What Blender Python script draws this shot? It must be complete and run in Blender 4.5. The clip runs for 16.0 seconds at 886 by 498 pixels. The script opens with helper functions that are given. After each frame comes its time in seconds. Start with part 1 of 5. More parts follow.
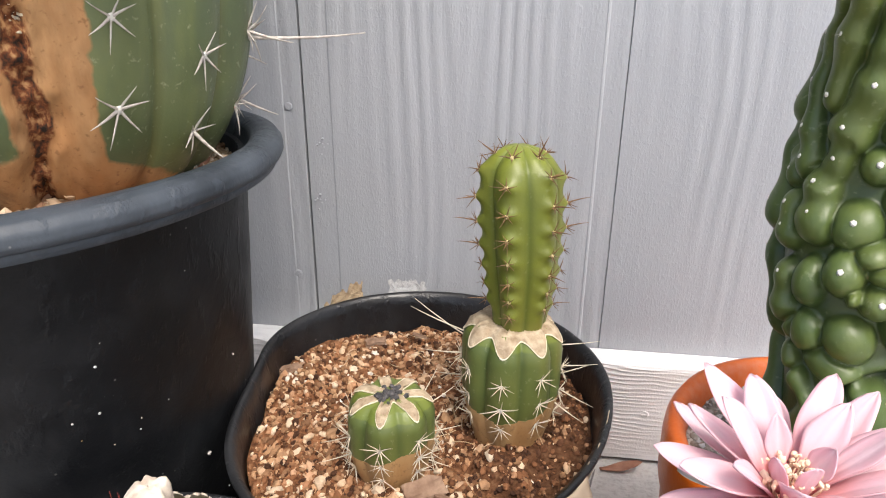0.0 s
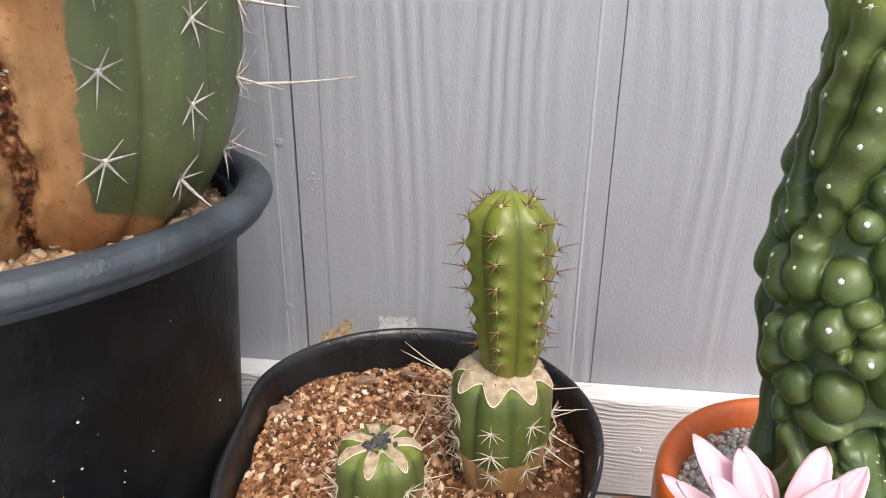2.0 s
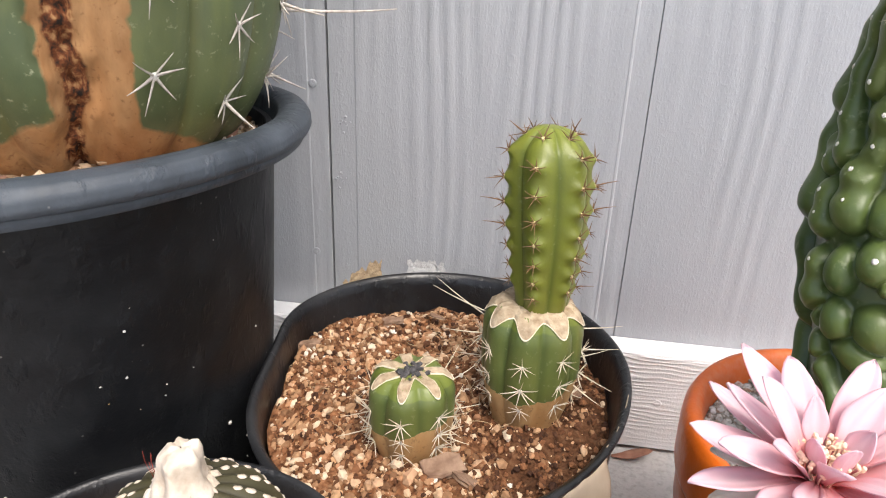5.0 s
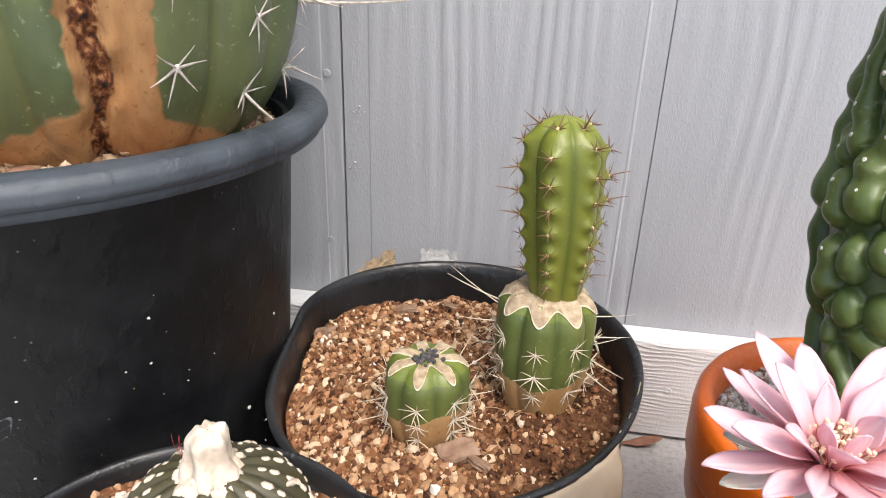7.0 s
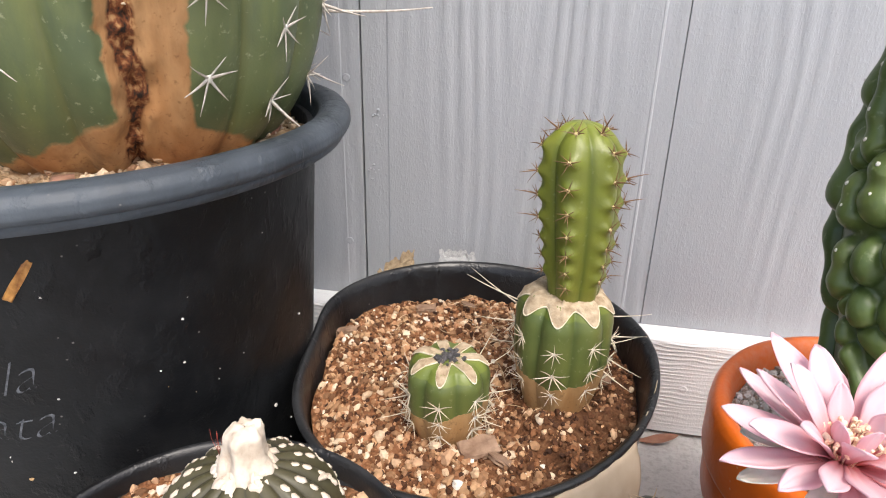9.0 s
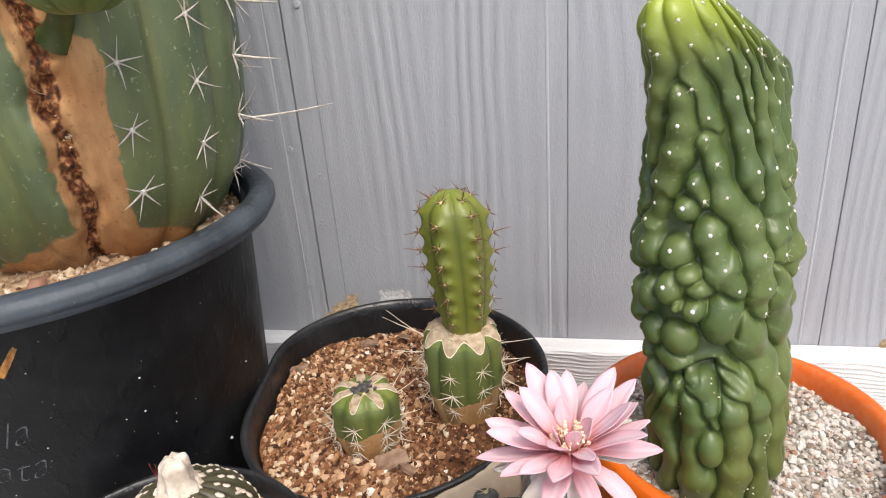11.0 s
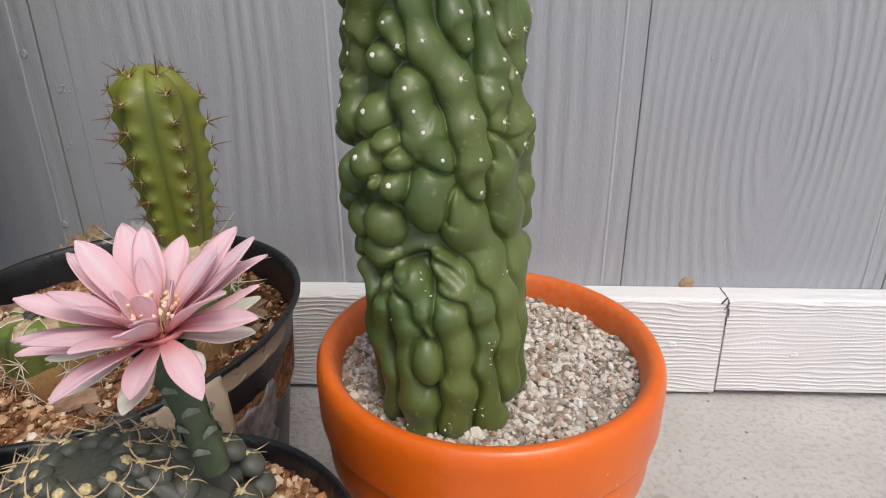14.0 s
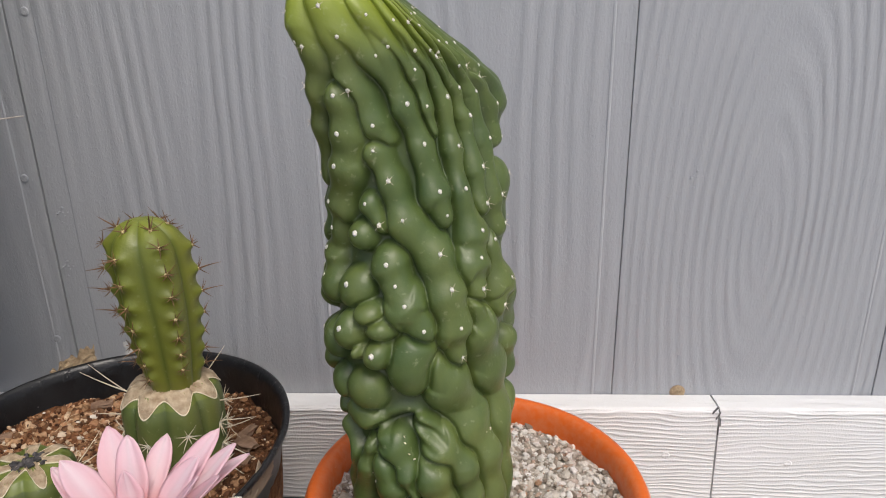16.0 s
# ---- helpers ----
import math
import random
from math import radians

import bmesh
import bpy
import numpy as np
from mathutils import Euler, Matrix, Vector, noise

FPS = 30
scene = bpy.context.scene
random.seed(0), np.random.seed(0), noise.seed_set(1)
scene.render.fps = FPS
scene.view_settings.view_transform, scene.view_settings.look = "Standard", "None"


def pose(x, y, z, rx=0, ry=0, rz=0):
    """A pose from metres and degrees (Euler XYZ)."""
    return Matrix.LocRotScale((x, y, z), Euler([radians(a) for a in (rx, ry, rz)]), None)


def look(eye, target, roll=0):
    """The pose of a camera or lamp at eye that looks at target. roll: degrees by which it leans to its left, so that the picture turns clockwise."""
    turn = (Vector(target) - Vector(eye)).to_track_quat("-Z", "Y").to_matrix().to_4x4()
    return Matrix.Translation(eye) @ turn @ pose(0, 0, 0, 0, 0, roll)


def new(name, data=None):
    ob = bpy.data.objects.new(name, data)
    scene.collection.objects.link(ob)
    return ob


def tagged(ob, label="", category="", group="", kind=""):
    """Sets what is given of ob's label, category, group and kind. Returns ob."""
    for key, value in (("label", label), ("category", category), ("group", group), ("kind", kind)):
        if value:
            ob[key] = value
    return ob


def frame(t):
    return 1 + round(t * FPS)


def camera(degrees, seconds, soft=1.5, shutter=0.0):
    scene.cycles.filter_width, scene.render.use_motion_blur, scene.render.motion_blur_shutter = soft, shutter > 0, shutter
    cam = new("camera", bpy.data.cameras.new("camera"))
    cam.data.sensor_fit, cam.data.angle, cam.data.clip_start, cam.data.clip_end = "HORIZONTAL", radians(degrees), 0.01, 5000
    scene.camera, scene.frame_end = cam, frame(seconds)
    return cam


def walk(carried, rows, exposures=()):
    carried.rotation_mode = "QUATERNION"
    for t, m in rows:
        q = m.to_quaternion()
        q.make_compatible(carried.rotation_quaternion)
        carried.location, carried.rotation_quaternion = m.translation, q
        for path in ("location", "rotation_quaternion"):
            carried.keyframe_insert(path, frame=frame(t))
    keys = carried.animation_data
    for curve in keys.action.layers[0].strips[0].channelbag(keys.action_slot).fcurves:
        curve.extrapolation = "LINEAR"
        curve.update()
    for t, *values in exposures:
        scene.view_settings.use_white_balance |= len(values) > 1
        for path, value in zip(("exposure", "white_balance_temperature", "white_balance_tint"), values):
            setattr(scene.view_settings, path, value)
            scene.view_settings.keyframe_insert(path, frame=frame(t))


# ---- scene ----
cam = camera(68.2, 16.0, 1.1)
PATH = [
    (0, (0.009, -0.018, 0.317), (-0.231, 1.826, -0.419), 0.4),
    (0.5, (0.01, -0.012, 0.32), (-0.215, 1.838, -0.404), 0.5),
    (1, (0.008, -0.013, 0.324), (-0.215, 1.844, -0.386), 1.0),
    (1.5, (0.008, -0.012, 0.327), (-0.218, 1.849, -0.369), 0.8),
    (2, (0.01, -0.012, 0.329), (-0.213, 1.851, -0.363), 0.6),
    (2.5, (0.01, -0.013, 0.33), (-0.213, 1.853, -0.353), 0.5),
    (3, (0.008, -0.016, 0.333), (-0.225, 1.853, -0.341), 0.5),
    (3.5, (0.005, -0.018, 0.322), (-0.246, 1.816, -0.437), 1.2),
    (4, (0.002, -0.016, 0.318), (-0.25, 1.815, -0.446), 2.1),
    (4.2, (0.003, -0.017, 0.314), (-0.246, 1.816, -0.447), 2.1),
    (6.5, (-0.003, -0.023, 0.313), (-0.287, 1.787, -0.488), 2.1),
    (7, (-0.001, -0.025, 0.315), (-0.282, 1.785, -0.489), 1.9),
    (7.5, (-0.005, -0.029, 0.317), (-0.303, 1.775, -0.494), 1.0),
    (8, (-0.006, -0.03, 0.318), (-0.309, 1.773, -0.491), 1.3),
    (10.3, (0.008, -0.053, 0.335), (-0.354, 1.739, -0.476), -0.1),
    (10.5, (0.014, -0.061, 0.342), (-0.357, 1.737, -0.452), -0.8),
    (11, (0.07, -0.074, 0.364), (-0.318, 1.729, -0.411), -4.6),
    (11.5, (0.1, -0.072, 0.365), (-0.197, 1.774, -0.344), -2.7),
    (12, (0.111, -0.054, 0.344), (-0.079, 1.803, -0.374), -1.6),
    (12.5, (0.127, -0.034, 0.322), (0.0, 1.818, -0.421), -1.2),
    (13, (0.139, -0.033, 0.31), (0.024, 1.806, -0.467), -1.6),
    (13.5, (0.143, -0.035, 0.306), (0.017, 1.802, -0.475), -1.0),
    (14, (0.147, -0.032, 0.296), (0.057, 1.801, -0.499), -0.5),
    (14.5, (0.15, -0.028, 0.304), (0.055, 1.814, -0.471), -0.9),
    (15, (0.149, -0.027, 0.317), (0.045, 1.84, -0.394), -0.8),
    (15.5, (0.151, -0.025, 0.326), (0.057, 1.858, -0.341), -0.9),
    (16, (0.153, -0.024, 0.334), (0.068, 1.873, -0.296), -1.1),
]
walk(cam, [(t, look(eye, target, roll)) for t, eye, target, roll in PATH],
     exposures=[(0.0, 0.57), (1.0, 0.50), (2.5, 0.42), (3.1, 0.44), (3.7, 0.55), (6.5, 0.62), (8.0, 0.60), (10.3, 0.60), (11.0, 0.34), (11.5, 0.25), (12.5, -0.15), (16.0, -0.27)])

# ---- light: bright, thinly overcast day ----
world = bpy.data.worlds.new("sky")
scene.world = world
world.use_nodes = True
SUN_UP, SUN_TURN = radians(58), radians(150)
sky = world.node_tree.nodes.new("ShaderNodeTexSky")
sky.sky_type = "NISHITA"
sky.sun_disc = False
sky.sun_elevation = SUN_UP
sky.sun_rotation = SUN_TURN
sky.dust_density = 4.0
background = world.node_tree.nodes["Background"]
background.inputs["Strength"].default_value = 0.185
world.node_tree.links.new(sky.outputs["Color"], background.inputs["Color"])
sun = new("sun", bpy.data.lights.new("sun", "SUN"))
sun.data.energy = 1.7
sun.data.angle = radians(24)
sun.data.color = (1.0, 0.96, 0.9)
sun_way = Vector((math.sin(SUN_TURN) * math.cos(SUN_UP), math.cos(SUN_TURN) * math.cos(SUN_UP), math.sin(SUN_UP)))
sun.matrix_world = look(sun_way * 5, (0, 0, 0))


# ---- materials ----
class Mat:
    """A node material with short ways to add and join nodes."""

    def __init__(self, name, rough=0.6, metal=0.0, spec=0.5):
        self.m = bpy.data.materials.new(name)
        self.m.use_nodes = True
        self.t = self.m.node_tree
        self.b = self.t.nodes["Principled BSDF"]
        self.b.inputs["Roughness"].default_value = rough
        self.b.inputs["Metallic"].default_value = metal
        self.b.inputs["Specular IOR Level"].default_value = spec
        self.height = None

    def node(self, kind, **values):
        n = self.t.nodes.new("ShaderNode" + kind)
        for key, value in values.items():
            n.inputs[key.replace("_", " ")].default_value = value
        return n

    def join(self, a, b):
        self.t.links.new(a, b)

    def coords(self, scale=(1, 1, 1), kind="Object"):
        c = self.node("TexCoord")
        mp = self.node("Mapping")
        mp.inputs["Scale"].default_value = scale
        self.join(c.outputs[kind], mp.inputs["Vector"])
        return mp.outputs["Vector"]

    def noise(self, scale, detail=4.0, stretch=(1, 1, 1), rough=0.55, distort=0.0):
        n = self.node("TexNoise", Scale=scale, Detail=detail, Roughness=rough, Distortion=distort)
        self.join(self.coords(stretch), n.inputs["Vector"])
        return n.outputs["Fac"]

    def cells(self, scale, stretch=(1, 1, 1), feature="F1"):
        n = self.node("TexVoronoi", Scale=scale)
        n.feature = feature
        self.join(self.coords(stretch), n.inputs["Vector"])
        return n.outputs["Distance"]

    def ramp(self, fac, stops, smooth=False):
        n = self.node("ValToRGB")
        e = n.color_ramp.elements
        if smooth:
            n.color_ramp.interpolation = "EASE"
        for i, (p, c) in enumerate(stops):
            k = e[i] if i < 2 else e.new(p)
            k.position = p
            k.color = (*c, 1) if len(c) == 3 else c
        self.join(fac, n.inputs["Fac"])
        return n.outputs["Color"]

    def level(self, fac, lo, hi, a=0.0, b=1.0):
        n = self.node("MapRange")
        n.inputs["From Min"].default_value, n.inputs["From Max"].default_value = lo, hi
        n.inputs["To Min"].default_value, n.inputs["To Max"].default_value = a, b
        self.join(fac, n.inputs["Value"])
        return n.outputs["Result"]

    def mix(self, fac, a, b, how="MIX"):
        n = self.t.nodes.new("ShaderNodeMix")
        n.data_type = "RGBA"
        n.blend_type = how
        for sock, v in ((n.inputs[0], fac), (n.inputs[6], a), (n.inputs[7], b)):
            if isinstance(v, (int, float)):
                sock.default_value = v
            elif isinstance(v, tuple):
                sock.default_value = (*v, 1)
            else:
                self.join(v, sock)
        return n.outputs[2]

    def math(self, op, a, b=0.0):
        n = self.node("Math")
        n.operation = op
        for sock, v in zip(n.inputs, (a, b)):
            if isinstance(v, (int, float)):
                sock.default_value = v
            else:
                self.join(v, sock)
        return n.outputs[0]

    def attr(self, name):
        n = self.node("Attribute")
        n.attribute_name = name
        return n.outputs["Fac"]

    def island(self):
        return self.node("NewGeometry").outputs["Random Per Island"]

    def objrand(self):
        return self.node("ObjectInfo").outputs["Random"]

    def color(self, c):
        if isinstance(c, tuple):
            self.b.inputs["Base Color"].default_value = (*c, 1)
        else:
            self.join(c, self.b.inputs["Base Color"])
        return self

    def rough(self, r):
        self.join(r, self.b.inputs["Roughness"])
        return self

    def bump(self, h, depth, strength=1.0):
        n = self.node("Bump", Strength=strength, Distance=depth)
        self.join(h, n.inputs["Height"])
        if self.height is not None:
            self.join(self.height, n.inputs["Normal"])
        self.height = n.outputs["Normal"]
        self.join(self.height, self.b.inputs["Normal"])
        return self


def siding_paint():
    m = Mat("grey_siding_paint", 0.55)
    shift = m.node("ObjectInfo").outputs["Random"]
    tc = m.node("TexCoord").outputs["Object"]
    off = m.node("CombineXYZ")
    m.join(m.math("MULTIPLY", shift, 13.0), off.inputs[2])
    add = m.node("VectorMath")
    add.operation = "ADD"
    m.join(tc, add.inputs[0])
    m.join(off.outputs[0], add.inputs[1])
    # the bands bend round a stretched noise, as the growth rings of a flat-sawn board do
    sq = m.node("Mapping")
    sq.inputs["Scale"].default_value = (9.0, 9.0, 2.6)
    m.join(add.outputs[0], sq.inputs["Vector"])
    big = m.node("TexNoise", Scale=1.0, Detail=1.0, Roughness=0.4)
    m.join(sq.outputs[0], big.inputs["Vector"])
    raw = m.node("SeparateXYZ")
    m.join(tc, raw.inputs[0])
    up = m.math("MULTIPLY", m.math("SUBTRACT", raw.outputs[2], m.attr("heart")), m.attr("arch"))
    ring = m.math("SQRT", m.math("ADD", m.math("MULTIPLY", raw.outputs[0], raw.outputs[0]), m.math("MULTIPLY", up, up)))
    phase = m.math("ADD", m.math("MULTIPLY", big.outputs["Fac"], m.level(m.attr("arch"), 0.1, 0.2, 36.0, 14.0)), m.math("MULTIPLY", ring, m.level(m.attr("arch"), 0.1, 0.2, 520.0, 900.0)))
    wob = m.noise(160, 2, (1, 1, 0.12))
    phase = m.math("ADD", phase, m.math("MULTIPLY", wob, 2.2))
    line = m.math("SINE", phase)
    line = m.level(line, -0.8, 1.0)
    fade = m.level(m.noise(11, 2, (1, 1, 0.3)), 0.42, 0.60, 0.08, 1.0)
    fade = m.math("MAXIMUM", fade, m.level(m.attr("arch"), 0.1, 0.2, 0.0, 0.42))
    grain = m.math("MULTIPLY", line, fade)
    fine = m.noise(900, 3, (1, 1, 0.25))
    dirt = m.noise(7, 5)
    base = m.ramp(dirt, [(0.3, (0.334, 0.348, 0.370)), (0.7, (0.362, 0.375, 0.397))])
    base = m.mix(m.math("MULTIPLY", grain, 0.10), base, (0.43, 0.44, 0.45))
    # paler bead edges: their highlight is put into the colour
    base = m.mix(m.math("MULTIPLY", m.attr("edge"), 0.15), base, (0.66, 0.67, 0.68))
    speck = m.level(m.cells(70), 0.05, 0.03)
    keep = m.level(m.noise(30, 1), 0.62, 0.66)
    base = m.mix(m.math("MULTIPLY", m.math("MULTIPLY", speck, keep), 0.4), base, (0.3, 0.29, 0.27))
    m.color(base)
    m.bump(grain, 0.0009)
    m.bump(fine, 0.0003)
    m.bump(m.level(m.noise(300, 4), 0.5, 0.72), 0.00012)
    return m.m


def trim_paint():
    m = Mat("white_trim_paint", 0.5)
    wob = m.noise(30, 3, (0.35, 1, 1))
    tc = m.node("SeparateXYZ")
    m.join(m.node("TexCoord").outputs["Object"], tc.inputs[0])
    phase = m.math("ADD", m.math("MULTIPLY", tc.outputs[2], 1900.0), m.math("MULTIPLY", wob, 34.0))
    phase = m.math("ADD", phase, m.math("MULTIPLY", m.noise(140, 3, (0.3, 1, 1)), 5.0))
    line = m.level(m.math("SINE", phase), -0.3, 0.9)
    fade = m.level(m.noise(22, 3, (0.4, 1, 1)), 0.3, 0.55, 0.25, 1.0)
    g = m.math("MULTIPLY", line, fade)
    dirt = m.noise(40, 5, (0.4, 1, 1))
    m.color(m.ramp(dirt, [(0.3, (0.80, 0.80, 0.80)), (0.75, (0.72, 0.715, 0.70))]))
    m.bump(g, 0.0005)
    m.bump(m.noise(700, 3), 0.0003)
    return m.m


def concrete():
    m = Mat("weathered_concrete", 0.85)
    a = m.noise(9, 6)
    b = m.noise(240, 4)
    col = m.ramp(a, [(0.25, (0.40, 0.385, 0.36)), (0.5, (0.47, 0.455, 0.43)), (0.75, (0.53, 0.515, 0.49))])
    col = m.mix(m.math("MULTIPLY", m.level(b, 0.48, 0.72), 0.7), col, (0.30, 0.285, 0.26))
    pit = m.level(m.cells(85), 0.10, 0.05)
    pit = m.math("MULTIPLY", pit, m.level(m.noise(45, 2), 0.55, 0.6))
    col = m.mix(m.math("MULTIPLY", pit, 0.7), col, (0.12, 0.11, 0.10))
    m.color(col)
    m.bump(b, 0.0016)
    m.bump(m.math("MULTIPLY", pit, -1.0), 0.002)
    return m.m


def plastic(name, base, rough, dust=0.5, scuff=(0.20, 0.21, 0.22), stretch=(1, 1, 1), spec=0.5):
    m = Mat(name, rough, spec=spec)
    d = m.level(m.noise(26, 6, stretch), 0.42, 0.8)
    s = m.level(m.noise(150, 5, (1, 1, 0.5)), 0.55, 0.85)
    dots = m.math("MULTIPLY", m.level(m.cells(230), 0.12, 0.07), m.level(m.noise(60, 2), 0.6, 0.64))
    col = m.mix(m.math("MULTIPLY", d, dust), base, scuff)
    col = m.mix(m.math("MULTIPLY", s, dust * 0.7), col, scuff)
    col = m.mix(m.math("MULTIPLY", dots, 0.35), col, (0.42, 0.40, 0.37))
    m.color(col)
    m.rough(m.level(d, 0, 1, rough, min(1.0, rough + 0.25)))
    m.bump(m.noise(55, 3), 0.0008)
    m.bump(m.level(m.noise(120, 6, (1, 1, 0.6)), 0.55, 0.8), 0.0006)
    m.bump(m.noise(900, 2), 0.00012)
    return m.m


def glazed_orange():
    m = Mat("orange_plastic_glaze", 0.32)
    a = m.noise(20, 5)
    col = m.ramp(a, [(0.3, (0.66, 0.110, 0.006)), (0.7, (0.76, 0.150, 0.009))])
    w = m.attr("worn")
    ww = m.math("MULTIPLY", w, m.level(m.noise(260, 5), 0.35, 0.62))
    col = m.mix(m.math("MULTIPLY", ww, 0.16), col, (0.62, 0.40, 0.27))
    dots = m.math("MULTIPLY", m.level(m.cells(190), 0.14, 0.08), m.level(m.noise(40, 2), 0.6, 0.64))
    col = m.mix(m.math("MULTIPLY", dots, 0.6), col, (0.8, 0.6, 0.45))
    m.color(col)
    m.rough(m.level(w, 0, 1, 0.3, 0.5))
    m.bump(m.noise(45, 3), 0.0009)
    m.bump(m.noise(600, 2), 0.0001)
    return m.m


def soil_mat(name, lo, mid, hi, wet=None):
    m = Mat(name, 0.95, spec=0.2)
    a = m.noise(260, 6)
    col = m.ramp(a, [(0.3, lo), (0.5, mid), (0.72, hi)])
    if wet:
        col = m.mix(m.level(m.attr("wet"), 0, 1, 0, 0.8), col, wet)
    m.color(col)
    m.bump(a, 0.003)
    return m.m


def grit_mat(name, stops, rough=0.85):
    m = Mat(name, rough, spec=0.3)
    col = m.ramp(m.island(), stops)
    n = m.noise(500, 4)
    col = m.mix(m.level(n, 0.35, 0.75, 0.0, 0.45), col, m.mix(1.0, col, (0.45, 0.42, 0.4), "MULTIPLY"))
    m.color(col)
    m.bump(n, 0.0006)
    return m.m


def plain(name, a, b, scale=80, rough=0.6, depth=0.0003, spec=0.4, sheen=0.0, through_light=0.0):
    m = Mat(name, rough, spec=spec)
    n = m.noise(scale, 5)
    m.color(m.ramp(n, [(0.3, a), (0.7, b)]))
    m.bump(n, depth)
    if through_light:
        m.b.inputs["Subsurface Weight"].default_value = through_light
        m.b.inputs["Subsurface Radius"].default_value = (0.004, 0.002, 0.002)
        m.b.inputs["Subsurface Scale"].default_value = 1.0
    return m.m


def skin(name, dark, lit, groove, cork=(0.42, 0.27, 0.12), rough=0.45, scars=0.35, streak=0.0, blotch=None):
    """Cactus skin: 'rib' runs from groove to crest, 'cork' is old brown tissue, 'young' fresh growth, 'rot' a hollow."""
    m = Mat(name, rough)
    a = m.noise(45, 5)
    col = m.ramp(a, [(0.3, dark), (0.7, lit)])
    if blotch:
        col = m.mix(m.level(m.noise(17, 3, (1, 1, 0.5)), 0.45, 0.68, 0.0, 0.75), col, blotch)
        col = m.mix(m.level(m.noise(23, 4, (1, 1, 0.35)), 0.56, 0.72, 0.0, 0.6), col, tuple(v * 0.62 for v in dark))
    # a groove darker than the skin puts the shade between ribs into the colour
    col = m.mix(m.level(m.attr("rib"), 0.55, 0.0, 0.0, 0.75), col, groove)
    if streak:
        s = m.level(m.noise(60, 4, (1, 1, 0.12)), 0.5, 0.75)
        col = m.mix(m.math("MULTIPLY", s, streak), col, (0.20, 0.22, 0.06))
    col = m.mix(m.attr("young"), col, (0.27, 0.33, 0.03))
    f = m.noise(330, 5)
    fleck = m.math("MULTIPLY", m.level(f, 0.62, 0.74), scars)
    col = m.mix(fleck, col, (0.36, 0.38, 0.24))
    ck = m.ramp(m.noise(120, 6, (1, 1, 0.4)), [(0.25, tuple(v * 0.50 for v in cork)), (0.5, cork), (0.75, tuple(min(1, v * 1.35) for v in cork))])
    ck = m.mix(m.level(m.noise(28, 5, (1, 1, 0.45)), 0.42, 0.66, 0.0, 0.85), ck, (cork[0] * 0.72, cork[1] * 0.50, cork[2] * 0.32))
    ck = m.mix(m.level(m.noise(75, 5, (1, 1, 0.08)), 0.55, 0.68, 0.0, 0.6), ck, (cork[0] * 0.5, cork[1] * 0.36, cork[2] * 0.25))
    ck = m.mix(m.level(m.noise(420, 4), 0.58, 0.7, 0.0, 0.6), ck, (cork[0] * 0.4, cork[1] * 0.3, cork[2] * 0.25))
    edge = m.math("ADD", m.attr("cork"), m.math("MULTIPLY", m.math("SUBTRACT", m.noise(90, 4), 0.5), 0.7))
    col = m.mix(m.level(edge, 0.42, 0.58), col, ck)
    rot = m.ramp(m.noise(300, 6), [(0.35, (0.012, 0.006, 0.003)), (0.50, (0.16, 0.045, 0.010)), (0.66, (0.44, 0.24, 0.10))])
    col = m.mix(m.level(m.attr("rot"), 0.35, 0.65), col, rot)
    m.color(col)
    m.rough(m.level(edge, 0.4, 0.6, rough, 0.85))
    m.bump(m.noise(700, 3), 0.00012)
    m.bump(m.math("MULTIPLY", m.level(edge, 0.4, 0.6), m.noise(260, 5, (1, 1, 0.3))), 0.0005)
    return m.m


def petal_mat():
    m = Mat("pink_petal", 0.5, spec=0.3)
    f = m.attr("along")
    v = m.noise(300, 3, (1, 1, 1))
    col = m.ramp(f, [(0.0, (0.70, 0.14, 0.13)), (0.22, (0.84, 0.42, 0.43)), (0.48, (0.85, 0.58, 0.62)), (1.0, (0.84, 0.60, 0.66))], True)
    mid = m.attr("across")
    col = m.mix(m.math("MULTIPLY", m.level(mid, 0.7, 0.0), m.level(f, 0.25, 0.6, 0.0, 0.85)), col, (0.86, 0.74, 0.77))
    col = m.mix(m.math("MULTIPLY", m.objrand(), 0.30), col, (0.84, 0.50, 0.56))
    m.color(col)
    m.bump(v, 0.0002)
    # thin tissue lets light through
    glow = m.t.nodes.new("ShaderNodeBsdfTranslucent")
    m.join(m.mix(1.0, col, (1.0, 0.86, 0.88), "MULTIPLY"), glow.inputs["Color"])
    both = m.t.nodes.new("ShaderNodeMixShader")
    both.inputs[0].default_value = 0.26
    m.join(m.b.outputs[0], both.inputs[1])
    m.join(glow.outputs[0], both.inputs[2])
    m.join(both.outputs[0], m.t.nodes["Material Output"].inputs["Surface"])
    return m.m


M_SIDING, M_TRIM, M_CONCRETE = siding_paint(), trim_paint(), concrete()
M_GAP = plain("dark_joint", (0.09, 0.09, 0.095), (0.13, 0.13, 0.135))
M_POT_BIG = plastic("scuffed_black_plastic", (0.0040, 0.0046, 0.0056), 0.44, 0.05, spec=0.32)
M_POT_LIP = plastic("weathered_dark_grey_plastic", (0.027, 0.034, 0.043), 0.45, 0.65, (0.115, 0.138, 0.165), (1, 1, 0.4))
M_POT_THIN = plastic("thin_black_plastic", (0.007, 0.007, 0.008), 0.32, 0.10)
M_ORANGE = glazed_orange()
TAN = [(0.0, (0.125, 0.056, 0.025)), (0.22, (0.330, 0.180, 0.092)), (0.45, (0.540, 0.335, 0.185)), (0.62, (0.430, 0.215, 0.110)), (0.82, (0.640, 0.460, 0.295)), (0.96, (0.740, 0.600, 0.440)), (1.0, (0.820, 0.790, 0.720))]
